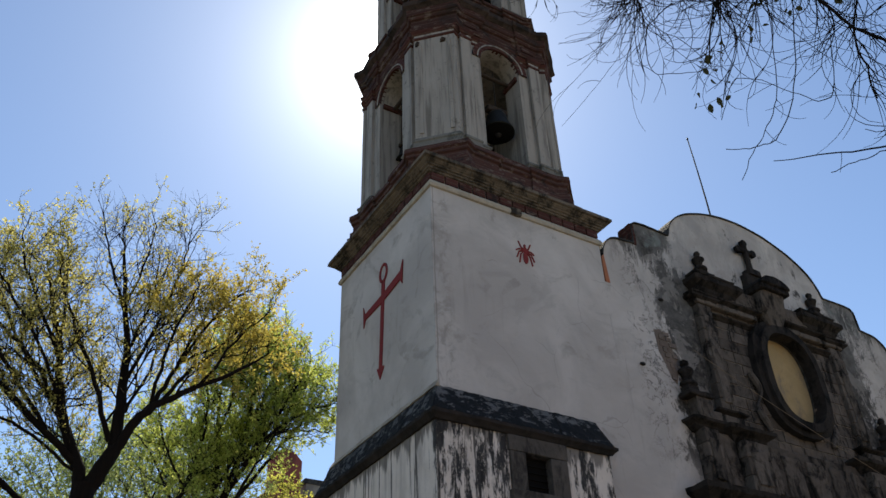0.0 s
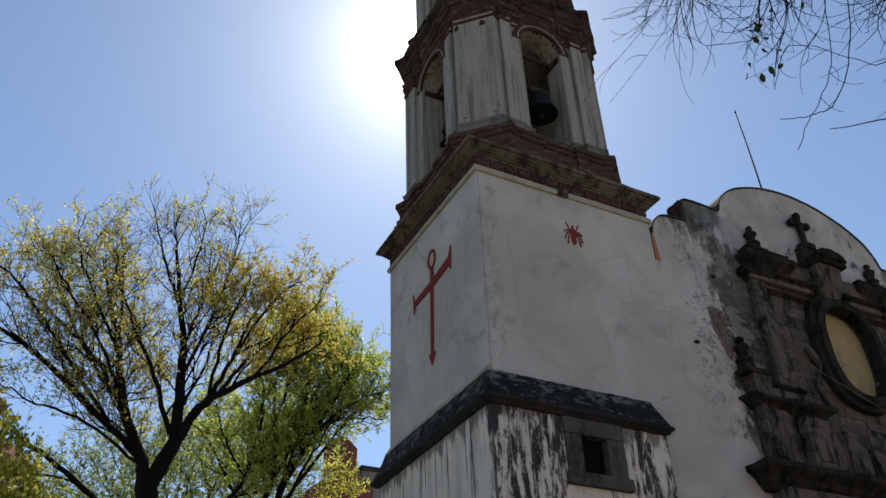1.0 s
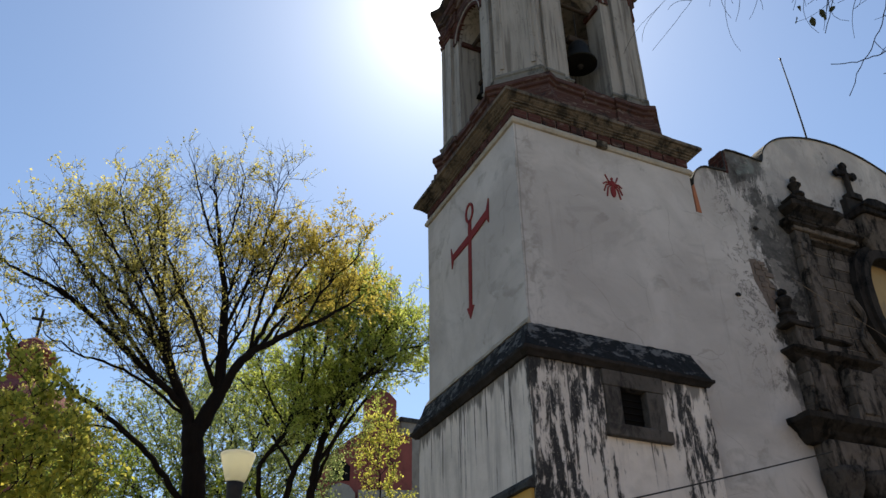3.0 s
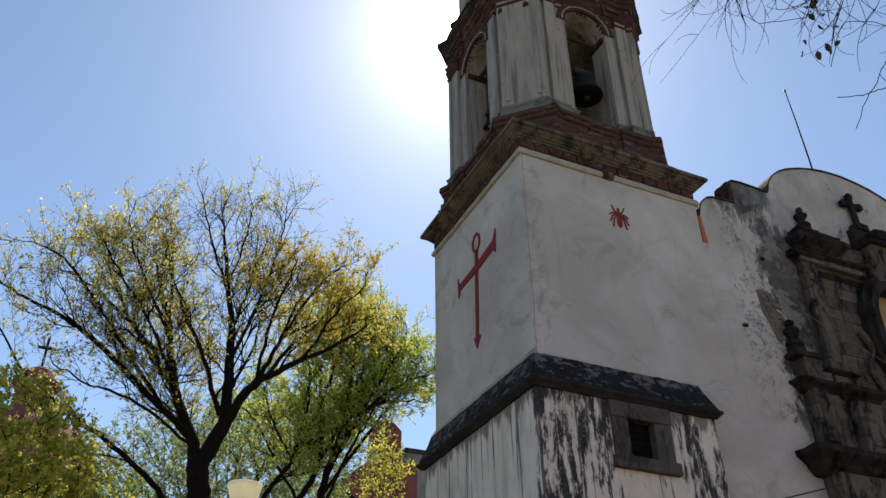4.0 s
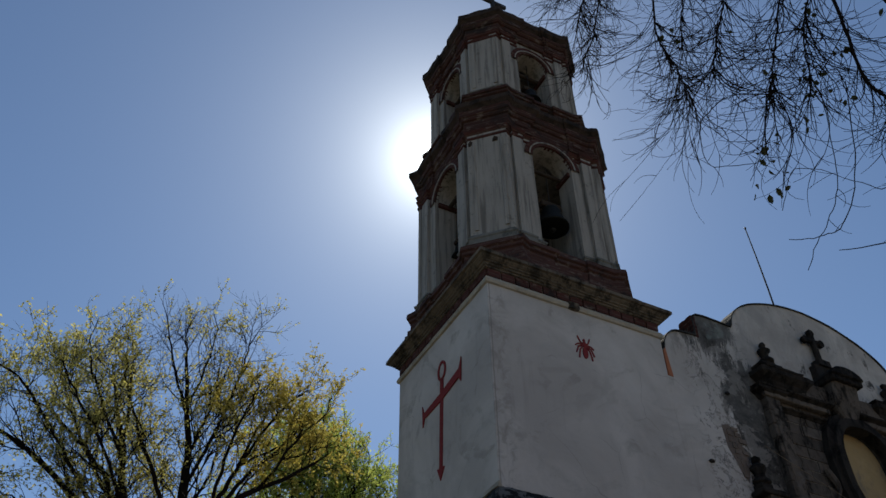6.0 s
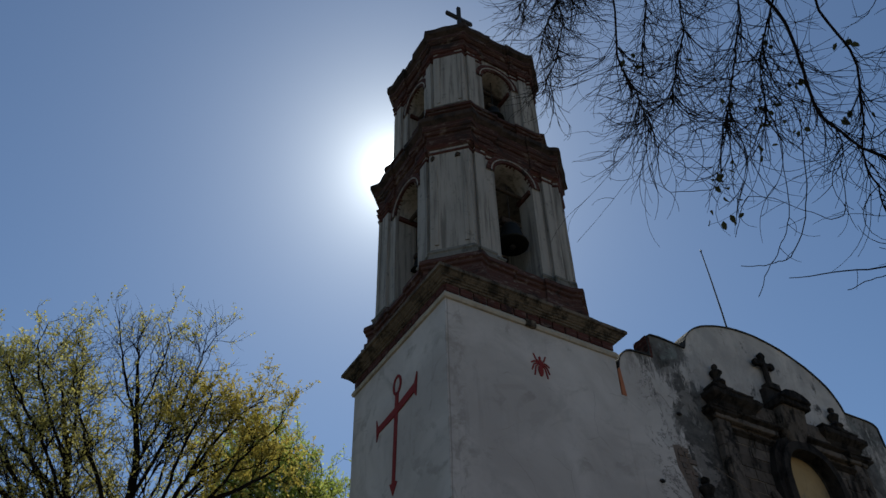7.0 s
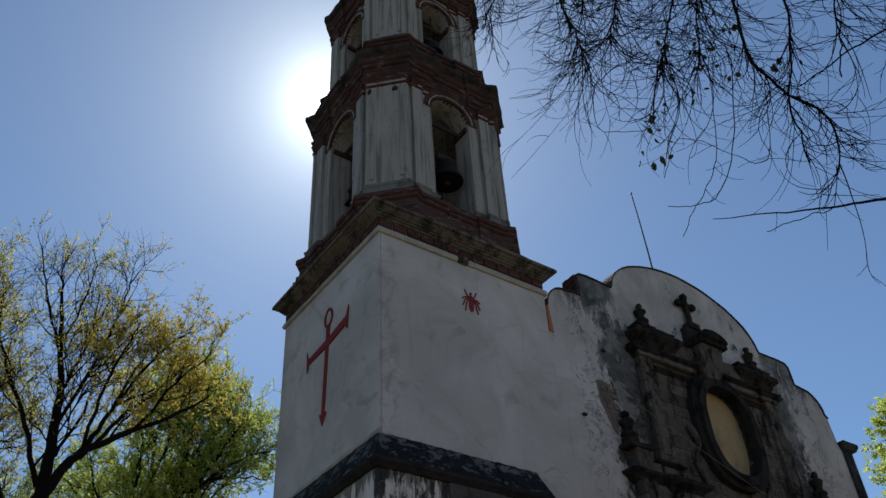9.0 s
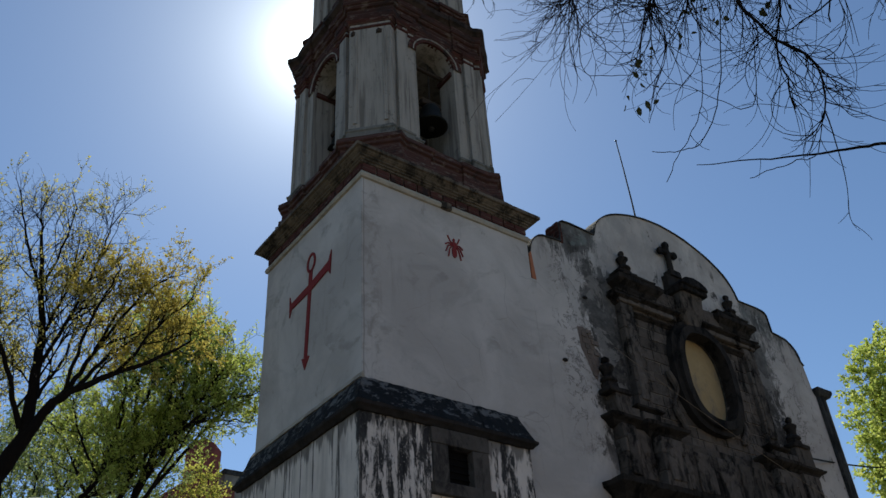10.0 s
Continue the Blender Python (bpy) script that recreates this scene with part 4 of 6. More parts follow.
# upper storey: masonry field in courses round the oval window
for r in range(13):
    z0 = 8.9 + r * 0.30
    x, k = 7.35 - (r % 2) * 0.18, 0
    while x < 12.45:
        wdt = dice.uniform(0.42, 0.68)
        xa, xb = max(x, 7.35), min(x + wdt, 12.45)
        x += wdt
        if xb - xa < 0.12:
            continue
        near_oval = ((xa + xb) / 2 - 10.02) ** 2 / 1.2 ** 2 + (z0 + 0.15 - 10.95) ** 2 / 1.42 ** 2
        if near_oval < 1.0:
            continue
        bm = bmesh.new()
        box(bm, xa + 0.013, xb - 0.013, -dice.uniform(0.072, 0.092), -0.002, z0 + 0.013, z0 + 0.287)
        rough_up(bm, 0.010, 0.2)
        part("stone", bm, PORTAL, portal)
bm = bmesh.new()
pierced(bm, 7.32, 12.48, 8.8, lambda x: 12.8, (10.04, 10.93, 1.0, 1.32, 2.5), -0.06, -0.001)
part("portal_field", bm, MORTAR, portal, "pale lime mortar between the portal's stones")
# oval window: rim, deep reveal and the plastered blind back
n = 40
bm = bmesh.new()
ring_slab(bm, ellipse(10.02, 10.93, 1.24, 1.54, n, 2.5), ellipse(10.04, 10.93, 0.95, 1.27, n, 2.6), -0.26, -0.02)
rough_up(bm, 0.012, 0.2)
oval = part("oval_window", bm, SOOTED_STONE, portal, "dark stone rim of the oval window")
bm = bmesh.new()
ring_slab(bm, ellipse(10.03, 10.93, 1.07, 1.40, n, 2.5), ellipse(10.04, 10.93, 0.87, 1.18, n, 2.6), -0.36, -0.02)
rough_up(bm, 0.012, 0.2)
part("inner_rim", bm, SOOTED_STONE, oval)
bm = bmesh.new()
slab(bm, ellipse(10.04, 10.95, 0.97, 1.30, n, 2.6), 0.06, 0.3)
part("window_back", bm, OVAL, oval, "yellowish plastered back of the oval")
# flanking pilasters and columns of the upper storey
for side in (-1, 1):
    # the flank beside the tower is the narrower one
    X = lambda a: MX + side * (a if side > 0 or a < 2.9 else 2.9 + 0.66 * (a - 2.9))
    for a0, a1, out, z0, z1 in ((2.16, 2.62, 0.20, 8.95, 12.35),):
        x0, x1 = sorted((X(a0), X(a1)))
        stacked("pilaster", x0, x1, z0 + 0.55, z1, out)
        P("pilaster_base", x0 - 0.06, x1 + 0.06, z0, z0 + 0.45, out + 0.08)
        ledge(x0 - 0.03, x1 + 0.03, z0 + 0.42, 0.16, out + 0.12, "pilaster_moulding")
        ledge(x0 - 0.03, x1 + 0.03, z1 - 0.02, 0.22, out + 0.12, "pilaster_capital")
        P("fillet", x0 + 0.1, x1 - 0.1, z0 + 0.8, z1 - 0.3, out + 0.035)
    x0, x1 = sorted((X(2.45), X(1.35)))
    ledge(x0, x1, 12.60, 0.47, 0.44)
    P("architrave", *sorted((X(2.66), X(0.55))), 12.36, 12.5, 0.24)
    ledge(*sorted((X(2.62), X(0.6))), 12.46, 0.18, 0.32, "architrave_moulding")
    ledge(*sorted((X(2.2), X(0.62))), 12.08, 0.12, 0.20, "necking")
    P("frieze_block", *sorted((X(1.4), X(0.5))), 12.6, 13.1, 0.26)
    finial(X(2.12), -0.12, 13.24, 0.66)
    # stepped pieces of the broken pediment beside the finial
    ledge(*sorted((X(2.38), X(1.45))), 13.03, 0.22, 0.34, "pediment_step")
    P("pediment_step", *sorted((X(2.4), X(1.75))), 13.22, 13.4, 0.24, mat=SOOTED_STONE)
    # scroll beside the oval
    bm = bmesh.new()
    tube(bm, [(X(1.22 - 0.12 * math.cos(t)), -0.16, 9.35 + 0.16 * t) for t in np.linspace(0, 9, 14)], [0.06 + 0.03 * math.sin(t) for t in np.linspace(0, 9, 14)], 8)
    part("scroll", bm, PORTAL, portal)
    # lower flank: pedestal and finial standing outside the upper storey
    finial(MX + side * 3.46, -0.12, 9.74, 0.72)
    P("pedestal", *sorted((X(3.80), X(3.12))), 9.10, 9.72, 0.30)
    P("pedestal_cap", *sorted((MX + side * 3.72, X(3.06))), 9.66, 9.78, 0.36, mat=SOOTED_STONE)
    P("pedestal_step", *sorted((X(3.2), X(2.75))), 9.1, 9.42, 0.26)
    ledge(*sorted((X(3.88), X(2.6))), 8.92, 0.24, 0.38)
    stacked("flank_pilaster", *sorted((X(3.80), X(3.12))), 7.62, 8.95, 0.30)
    P("flank_panel", *sorted((X(3.68), X(3.26))), 7.8, 8.7, 0.34)
    stacked("flank_pilaster", *sorted((X(2.50), X(1.75))), 7.62, 8.80, 0.44)
    P("flank_panel", *sorted((X(2.36), X(1.9))), 7.8, 8.6, 0.48)
    ledge(*sorted((X(2.52), X(1.72))), 8.78, 0.34, 0.50, "pedestal_cap")
    P("flank_recess", *sorted((X(3.1), X(2.5))), 7.62, 8.95, 0.22)
    # lower storey columns
    for a, out in ((3.35, 0.34), (2.35, 0.42)):
        bm = bmesh.new()
        lathe(bm, [(0.40, 0.0), (0.40, 0.5), (0.30, 0.6), (0.29, 3.0), (0.27, 5.9), (0.30, 6.0), (0.27, 6.06), (0.36, 6.25), (0.40, 6.45), (0.40, 6.6)], (X(a), -0.22, 0.0), 14)
        rough_up(bm, 0.012, 0.3)
        part("column", bm, PORTAL, portal, "", True)
P("portal_frieze", MX - 3.52, MX + 3.85, 6.6, 7.15, 0.42)
ledge(MX - 3.70, MX + 4.05, 7.12, 0.50, 0.62, "main_cornice")
P("lower_field", MX - 3.48, MX + 3.8, 0.0, 6.62, 0.10, 0.0)
P("upper_apron", MX - 2.3, MX + 2.3, 7.6, 8.95, 0.2)
for k in range(5):
    x = MX - 1.6 + k * 0.8
    P("apron_panel", x - 0.3, x + 0.3, 7.8, 8.75, 0.25)
# niche and shield in the middle
bm = bmesh.new()
slab(bm, [(9.46, 13.3), (10.30, 13.3), (10.32, 12.75), (10.2, 12.4), (9.88, 12.1), (9.58, 12.4), (9.44, 12.75)], -0.30, 0.0)
for v in bm.verts:
    if v.co.y < -0.1:
        v.co.y -= 0.22 * max(0.0, v.co.z - 12.1) / 1.2
bevelled(bm, 0.05)
rough_up(bm, 0.015, 0.2)
part("shield", bm, PORTAL, portal, "carved stone shield")
P("keystone_block", 9.36, 10.42, 13.22, 13.38, 0.60, mat=SOOTED_STONE)
P("cross_block", 9.42, 10.0, 13.3, 13.9, 0.20, mat=SOOTED_STONE)
bm = bmesh.new()
slab(bm, [(9.34, 13.36), (10.44, 13.36), (10.36, 13.50), (10.16, 13.62), (9.88, 13.66), (9.60, 13.62), (9.42, 13.50)], -0.66, 0.0)
bevelled(bm, 0.03)
rough_up(bm, 0.015, 0.2)
part("crest", bm, SOOTED_STONE, portal)
# stone cross with lobed ends
bm = bmesh.new()
box(bm, 9.69, 9.84, -0.18, -0.05, 13.9, 14.98)
box(bm, 9.50, 10.03, -0.18, -0.05, 14.65, 14.79)
bevelled(bm, 0.03)
for px_, pz_ in ((9.49, 14.72), (10.04, 14.72), (9.765, 14.98)):
    slab(bm, ellipse(px_, pz_, 0.105, 0.105, 12), -0.17, -0.06)
rough_up(bm, 0.012, 0.2)
part("stone_cross", bm, SOOTED_STONE, portal, "small stone cross with lobed ends")
box_b = bmesh.new()
box(box_b, 9.56, 9.96, -0.26, 0.0, 13.88, 14.06)
rough_up(box_b, 0.012, 0.2)
part("cross_foot", box_b, SOOTED_STONE, portal)
P("portal_door", 8.9, 10.9, 0.0, 4.2, 0.14, 0.0, 0.0, WOOD)

# dark proud boxes standing in for shaded put-log holes on the belfry's corner pier, a chip in the string moulding
for a in (-0.42, 0.22):
    mid = Vector((CX - 1.78, CY - 1.78)) + Vector((1, -1)).normalized() * a + Vector((-1, -1)).normalized() * 0.0
    bm = bmesh.new()
    box(bm, mid.x - 0.07, mid.x + 0.07, mid.y - 0.07, mid.y + 0.07, 18.42, 18.54)
    rough_up(bm, 0.02, 0.1)
    part("putlog_stub", bm, WOOD, tower)
bm = bmesh.new()
box(bm, 2.02, 2.28, -0.085, 0.0, 13.2, 13.36)
rough_up(bm, 0.025, 0.1, 0.1)
part("moulding_chip", bm, CORNICE, tower, "broken stretch of the string moulding")
# ---- trees ----
EYE = Vector((-7.33, -11.93, 0.0))


def away(az, dist, z=0.0):
    """A place by its bearing from the viewer's standpoint (degrees from +y towards +x) and its distance."""
    a = radians(az)
    return Vector((EYE.x + dist * math.sin(a), EYE.y + dist * math.cos(a), z))


def grow(rng, stems, pulls, step, reach, kill, lift=0.12, most=6000):
    """Branches by space colonisation: stems are polylines to start from, pulls the points that draw the branches on."""
    pts, par = [], []
    for stem, root in stems:
        last = -1 if root is None else int(np.argmin([np.linalg.norm(np.array(p) - stem[0]) for p in pts]))
        for a, b in zip(stem, stem[1:]):
            a, b = np.array(a, float), np.array(b, float)
            n = max(1, int(np.linalg.norm(b - a) / step))
            for k in range(n):
                pts.append(a + (b - a) * (k + 1) / n)
                par.append(last)
                last = len(pts) - 1
    pts = [np.array(p) for p in pts]
    kids = [0] * len(pts)
    pulls = np.array(pulls)
    best, near = np.full(len(pulls), 1e9), np.zeros(len(pulls), int)
    fresh = list(range(len(pts)))
    while len(pts) < most and len(pulls):
        P_ = np.array([pts[i] for i in fresh])
        d = np.linalg.norm(pulls[:, None] - P_[None], axis=2)
        j = d.argmin(1)
        m = d[np.arange(len(pulls)), j]
        upd = m < best
        best[upd], near[upd] = m[upd], np.array(fresh)[j[upd]]
        keep = best > kill
        pulls, best, near = pulls[keep], best[keep], near[keep]
        act = best < reach
        if not act.any():
            break
        fresh, spent = [], []
        for i in np.unique(near[act]):
            if kids[i] > 3:
                spent.append(i)
                continue
            kids[i] += 1
            kids.append(0)
            v = pulls[act & (near == i)] - pts[i]
            v = (v / np.linalg.norm(v, axis=1)[:, None]).sum(0)
            v = v / (np.linalg.norm(v) + 1e-9) + rng.normal(0, 0.16, 3) + np.array((0, 0, lift))
            pts.append(pts[i] + step * v / np.linalg.norm(v))
            par.append(int(i))
            fresh.append(len(pts) - 1)
        if spent:
            keep = ~np.isin(near, spent)
            pulls, best, near = pulls[keep], best[keep], near[keep]
        if not fresh:
            break
    return np.array(pts), np.array(par)


def widths(par, tip, power):
    r = np.zeros(len(par))
    for i in range(len(par) - 1, -1, -1):
        r[i] = max(r[i], tip ** power) if r[i] == 0 else r[i]
        if par[i] >= 0:
            r[par[i]] += r[i]
    return r ** (1 / power)


def limbs(pts, par, rad, foot, spread=1.0):
    """Tapered tubes for all the branches, as arrays."""
    verts, faces = [], []
    for i in range(len(pts)):
        p = pts[par[i]] if par[i] >= 0 else np.array(foot)
        q = pts[i]
        rp = rad[par[i]] if par[i] >= 0 else rad[i] * 1.25
        rp = min(rp, rad[i] * 1.35)
        d = q - p
        ln = np.linalg.norm(d)
        if ln < 1e-6:
            continue
        d /= ln
        u = np.cross(d, (0.31, 0.87, 0.38))
        u /= np.linalg.norm(u)
        w = np.cross(d, u)
        n = 8 if rad[i] > 0.06 else 5 if rad[i] > 0.025 else 3
        b = len(verts)
        for base, r in ((p, rp), (q + d * r_over(rad[i]), rad[i])):
            for k in range(n):
                a = 2 * math.pi * k / n
                verts.append(base + r * (math.cos(a) * u + math.sin(a) * w))
        for k in range(n):
            faces.append((b + k, b + (k + 1) % n, b + n + (k + 1) % n, b + n + k))
    return verts, faces


def r_over(r):
    return 0.04 * r


def tree(rng, at, stems, crowns, label, mat, pulls=1400, step=0.28, reach=1.8, kill=0.42, tip=0.009, power=2.35, twigs=3, leaves=2, size=0.09, most=5000, lift=0.12, gap=0.0, thick=0.36):
    """A tree: trunk with limbs and twigs, and a crown of single leaves. crowns: (centre, radii, share); gap: share of bare twigs."""
    foot = np.array(at)
    total = sum(c[2] for c in crowns)
    targets = []
    for c, r, share in crowns:
        n = int(pulls * share / total)
        v = rng.normal(0, 1, (n, 3))
        v /= np.linalg.norm(v, axis=1)[:, None]
        v *= (rng.uniform(0.12, 1, n) ** 0.45)[:, None]
        targets.append(foot + np.array(c) + v * np.array(r))
    targets = np.concatenate(targets)
    pts, par = grow(rng, [([foot + np.array(p) for p in s], root) for s, root in stems], targets, step, reach, kill, lift, most=most)
    rad = np.minimum(widths(par, tip, power), thick)
    trunk = thing("tree", at, label, "tree", "trees by the church")
    verts, faces = limbs(pts, par, rad, foot)
    # fine twigs with their leaves
    thin = np.where(rad < tip * 2.6)[0]
    p0 = np.where(par[thin, None] >= 0, pts[par[thin]], foot)
    d0 = pts[thin] - p0
    d0 /= np.linalg.norm(d0, axis=1)[:, None] + 1e-9
    bare = rng.uniform(size=len(thin)) < (np.array([gap(p) for p in pts[thin] - foot]) if callable(gap) else gap)
    p, d0, bare = np.repeat(pts[thin], twigs, 0), np.repeat(d0, twigs, 0), np.repeat(bare, twigs)
    d = d0 * 0.8 + rng.normal(0, 0.5, p.shape) + np.array((0, 0, 0.4))
    d /= np.linalg.norm(d, axis=1)[:, None]
    ln = rng.uniform(0.25, 0.62, (len(p), 1))
    u = np.cross(d, (0.3, 0.5, 0.8))
    u /= np.linalg.norm(u, axis=1)[:, None]
    w = np.cross(d, u)
    ring = [math.cos(2.094 * k) * u + math.sin(2.094 * k) * w for k in range(3)]
    tw = np.stack([p + tip * 0.6 * r for r in ring] + [p + d * ln + tip * 0.25 * r for r in ring], 1).reshape(-1, 3)
    b = len(verts)
    verts = np.concatenate([np.array(verts), tw])
    for k in range(b, b + len(tw), 6):
        faces += [(k, k + 1, k + 4, k + 3), (k + 1, k + 2, k + 5, k + 4), (k + 2, k, k + 3, k + 5)]
    lp, ld, ll = (np.repeat(a[~bare], leaves, 0) for a in (p, d, ln))
    c = lp + ld * ll * rng.uniform(0.25, 1.1, ll.shape) + rng.normal(0, 0.05, lp.shape)
    e = rng.normal(0, 1, c.shape) + ld * 0.5
    e /= np.linalg.norm(e, axis=1)[:, None]
    g = np.cross(e, rng.normal(0, 1, c.shape))
    g /= np.linalg.norm(g, axis=1)[:, None]
    sz = size * rng.uniform(0.6, 1.3, (len(c), 1))
    lv = np.stack([c, c + e * sz * 0.5 + g * sz * 0.32, c + e * sz, c + e * sz * 0.5 - g * sz * 0.32], 1).reshape(-1, 3)
    lf = [(k, k + 1, k + 2, k + 3) for k in range(0, len(lv), 4)]
    raw("trunk", verts, faces, BARK, trunk, "dark forking trunk with fine bare twigs", True)
    if lf:
        raw("crown", lv, lf, mat, trunk, "thin spring foliage")
    return trunk


def side_frame(az):
    """Unit vectors to the right of and away from the viewer for a bearing."""
    a = radians(az)
    return np.array((math.cos(a), -math.sin(a), 0)), np.array((math.sin(a), math.cos(a), 0)), np.array((0, 0, 1.0))


def local(az, p):
    r, f, u = side_frame(az)
    return p[0] * r + p[1] * f + p[2] * u


def radii(az, r):
    """Nearly round crowns keep their radii whatever the bearing."""
    return (r[0], r[0] * 0.5 + r[1] * 0.5, r[2])


def strand(points, r0, r1, sides, verts, faces):
    """A tapering round twig along points, added to arrays."""
    pts = np.asarray(points)
    b = len(verts)
    for i, p in enumerate(pts):
        d = pts[min(i + 1, len(pts) - 1)] - pts[max(i - 1, 0)]
        d = d / (np.linalg.norm(d) + 1e-9)
        u = np.cross(d, (0.32, 0.84, 0.43))
        u /= np.linalg.norm(u) + 1e-9
        w = np.cross(d, u)
        r = r0 + (r1 - r0) * i / (len(pts) - 1)
        for k in range(sides):
            t = 2 * math.pi * k / sides
            verts.append(p + r * (math.cos(t) * u + math.sin(t) * w))
    for i in range(len(pts) - 1):
        for k in range(sides):
            j = (k + 1) % sides
            faces.append((b + i * sides + k, b + i * sides + j, b + (i + 1) * sides + j, b + (i + 1) * sides + k))


def smooth_line(ctrl, n):
    """A smooth curve through a few points."""
    ctrl = np.array(ctrl, float)
    c = np.vstack([2 * ctrl[0] - ctrl[1], ctrl, 2 * ctrl[-1] - ctrl[-2]])
    out = []
    for t in np.linspace(0, len(ctrl) - 1.0001, n):
        i = int(t)
        f = t - i
        p0, p1, p2, p3 = c[i:i + 4]
        out.append(0.5 * (2 * p1 + (p2 - p0) * f + (2 * p0 - 5 * p1 + 4 * p2 - p3) * f * f + (3 * p1 - p0 - 3 * p2 + p3) * f ** 3))
    return np.array(out)


class Limbed:
    """A tree of main limbs with three orders of branchlets, and leaves along the last of them."""

    def __init__(self, seed, az, dist, label, thin=0.0046):
        self.rng = np.random.default_rng(seed)
        self.az, self.at, self.thin = az, np.array(away(az, dist)), thin
        self.right, self.deep, _ = side_frame(az)
        self.verts, self.faces, self.buds = [], [], {}
        self.ob = thing("tree", tuple(self.at), label, "tree", "trees by the church")

    def limb(self, points, r0, r1, leafy=None, start=0.25, reach=1.7, spacing=0.23, lower=0.0):
        """A main limb through points (right, away, up); reach: length of its longest branchlets."""
        ctrl = [self.at + local(self.az, p) for p in points]
        total = sum(np.linalg.norm(q - p) for p, q in zip(ctrl, ctrl[1:]))
        n = max(8, int(total / 0.22))
        line = smooth_line(ctrl, n)
        line[1:-1] += self.rng.normal(0, 0.018, line[1:-1].shape)
        strand(line, r0, r1, 8, self.verts, self.faces)
        for _ in range(int(total * (1 - start) / spacing)):
            f = start + (1 - start) * self.rng.uniform() ** 1.15
            i = min(n - 2, int(f * (n - 1)))
            length = reach * self.rng.uniform(0.5, 1.3) * (1.25 - 0.85 * f)
            self.branch(line[i], line[i + 1] - line[i], length, min(0.5 * (r0 + (r1 - r0) * f), 0.007 + 0.009 * length), 2, leafy, lower)
        if leafy:
            self.branch(line[-1], line[-1] - line[-2], 0.32 * reach, r1, 2, leafy, lower)

    def branch(self, p, t, length, r, order, leafy, lower):
        rng = self.rng
        t = t / (np.linalg.norm(t) + 1e-9)
        side = np.cross(t, rng.normal(0, 1, 3))
        side /= np.linalg.norm(side) + 1e-9
        a = rng.uniform(0.45, 1.25)
        d = t * math.cos(a) + side * math.sin(a) + np.array((0, 0, 0.16 - lower))
        n = (3, 4, 6)[order]
        pts, step = [p], length / n
        for _ in range(n):
            d = d / np.linalg.norm(d)
            pts.append(pts[-1] + d * step)
            d = d + rng.normal(0, 0.15, 3) + np.array((0, 0, 0.09 - 0.6 * lower)) + 0.03 * t
        r1 = max(self.thin * 0.55, r * 0.4)
        strand(pts, max(r, self.thin), r1, 4 if order == 2 else 3, self.verts, self.faces)
        pts = np.array(pts)
        if order:
            for _ in range(max(3, int(length / (0.19 if order == 2 else 0.14)))):
                f = rng.uniform(0.2, 1.0)
                i = min(n - 1, int(f * n))
                q = pts[i] + (pts[i + 1] - pts[i]) * (f * n - i)
                self.branch(q, pts[i + 1] - pts[i], (rng.uniform(0.45, 1.0) if order == 2 else rng.uniform(0.18, 0.5)) * min(1, 0.5 + length), r * 0.55, order - 1, leafy, lower)
        elif leafy:
            mat, share, many = leafy
            if rng.uniform() < (share(pts[-1] - self.at) if callable(share) else share):
                for _ in range(many):
                    self.buds.setdefault(mat.name, (mat, []))[1].append(pts[0] + (pts[-1] - pts[0]) * rng.uniform(0.3, 1.15) + rng.normal(0, 0.03, 3))

    def done(self, size):
        rng = self.rng
        raw("trunk", self.verts, self.faces, BARK, self.ob, "dark forking trunk with fine twigs", True)
        for mat, spots in self.buds.values():
            c = np.array(spots)
            e = rng.normal(0, 1, c.shape)
            e /= np.linalg.norm(e, axis=1)[:, None]
            g = np.cross(e, rng.normal(0, 1, c.shape))
            g /= np.linalg.norm(g, axis=1)[:, None]
            sz = size * rng.uniform(0.55, 1.3, (len(c), 1))
            lv = np.stack([c, c + e * sz * 0.45 + g * sz * 0.30, c + e * sz, c + e * sz * 0.45 - g * sz * 0.30], 1).reshape(-1, 3)
            raw("crown", lv, [(k, k + 1, k + 2, k + 3) for k in range(0, len(lv), 4)], mat, self.ob, "thin spring foliage")


# the large tree: a forked trunk whose limbs fan out to a broad crown
A1, D1 = 9.0, 20.0
R1_, F1_, _ = side_frame(A1)


def sparse(p):
    """Share of leafy twigs: clumps on the outer crown, few leaves on its bare top and inside."""
    x, y, z = p @ R1_, p @ F1_, p[2]
    wave = math.sin(2.9 * x + 1.3 * z) + math.sin(2.3 * z - 1.7 * y + 0.8) + math.sin(3.7 * y + 1.9 * x + 2.0) + math.sin(4.3 * z + 2.1 * x)
    share = 0.78 + 0.12 * wave - 0.50 * (z > 13.8 and x > -1.6) - 0.12 * (math.hypot(x + 0.5, 0.8 * (z - 10.6)) < 1.9)
    return min(0.95, max(0.04, share))


gold, amber = (LEAF_GOLD, sparse, 8), (LEAF_AMBER, 0.88, 13)
oak = Limbed(11, A1, D1, "tall dark-limbed tree with sparse golden spring leaves")
oak.limb([(0.05, 0, 0), (0.06, 0, 3.5), (0.0, 0, 7.0), (-0.2, 0, 8.6)], 0.292, 0.25, start=0.995, reach=0.1)
oak.limb([(-0.2, 0, 8.4), (-0.5, 0.1, 9.3), (-0.9, 0.2, 10.1), (-1.25, 0.3, 11.3), (-1.4, 0.4, 12.2), (-1.8, 0.5, 13.3), (-2.2, 0.6, 14.6)], 0.163, 0.018, gold, 0.16, 1.5)
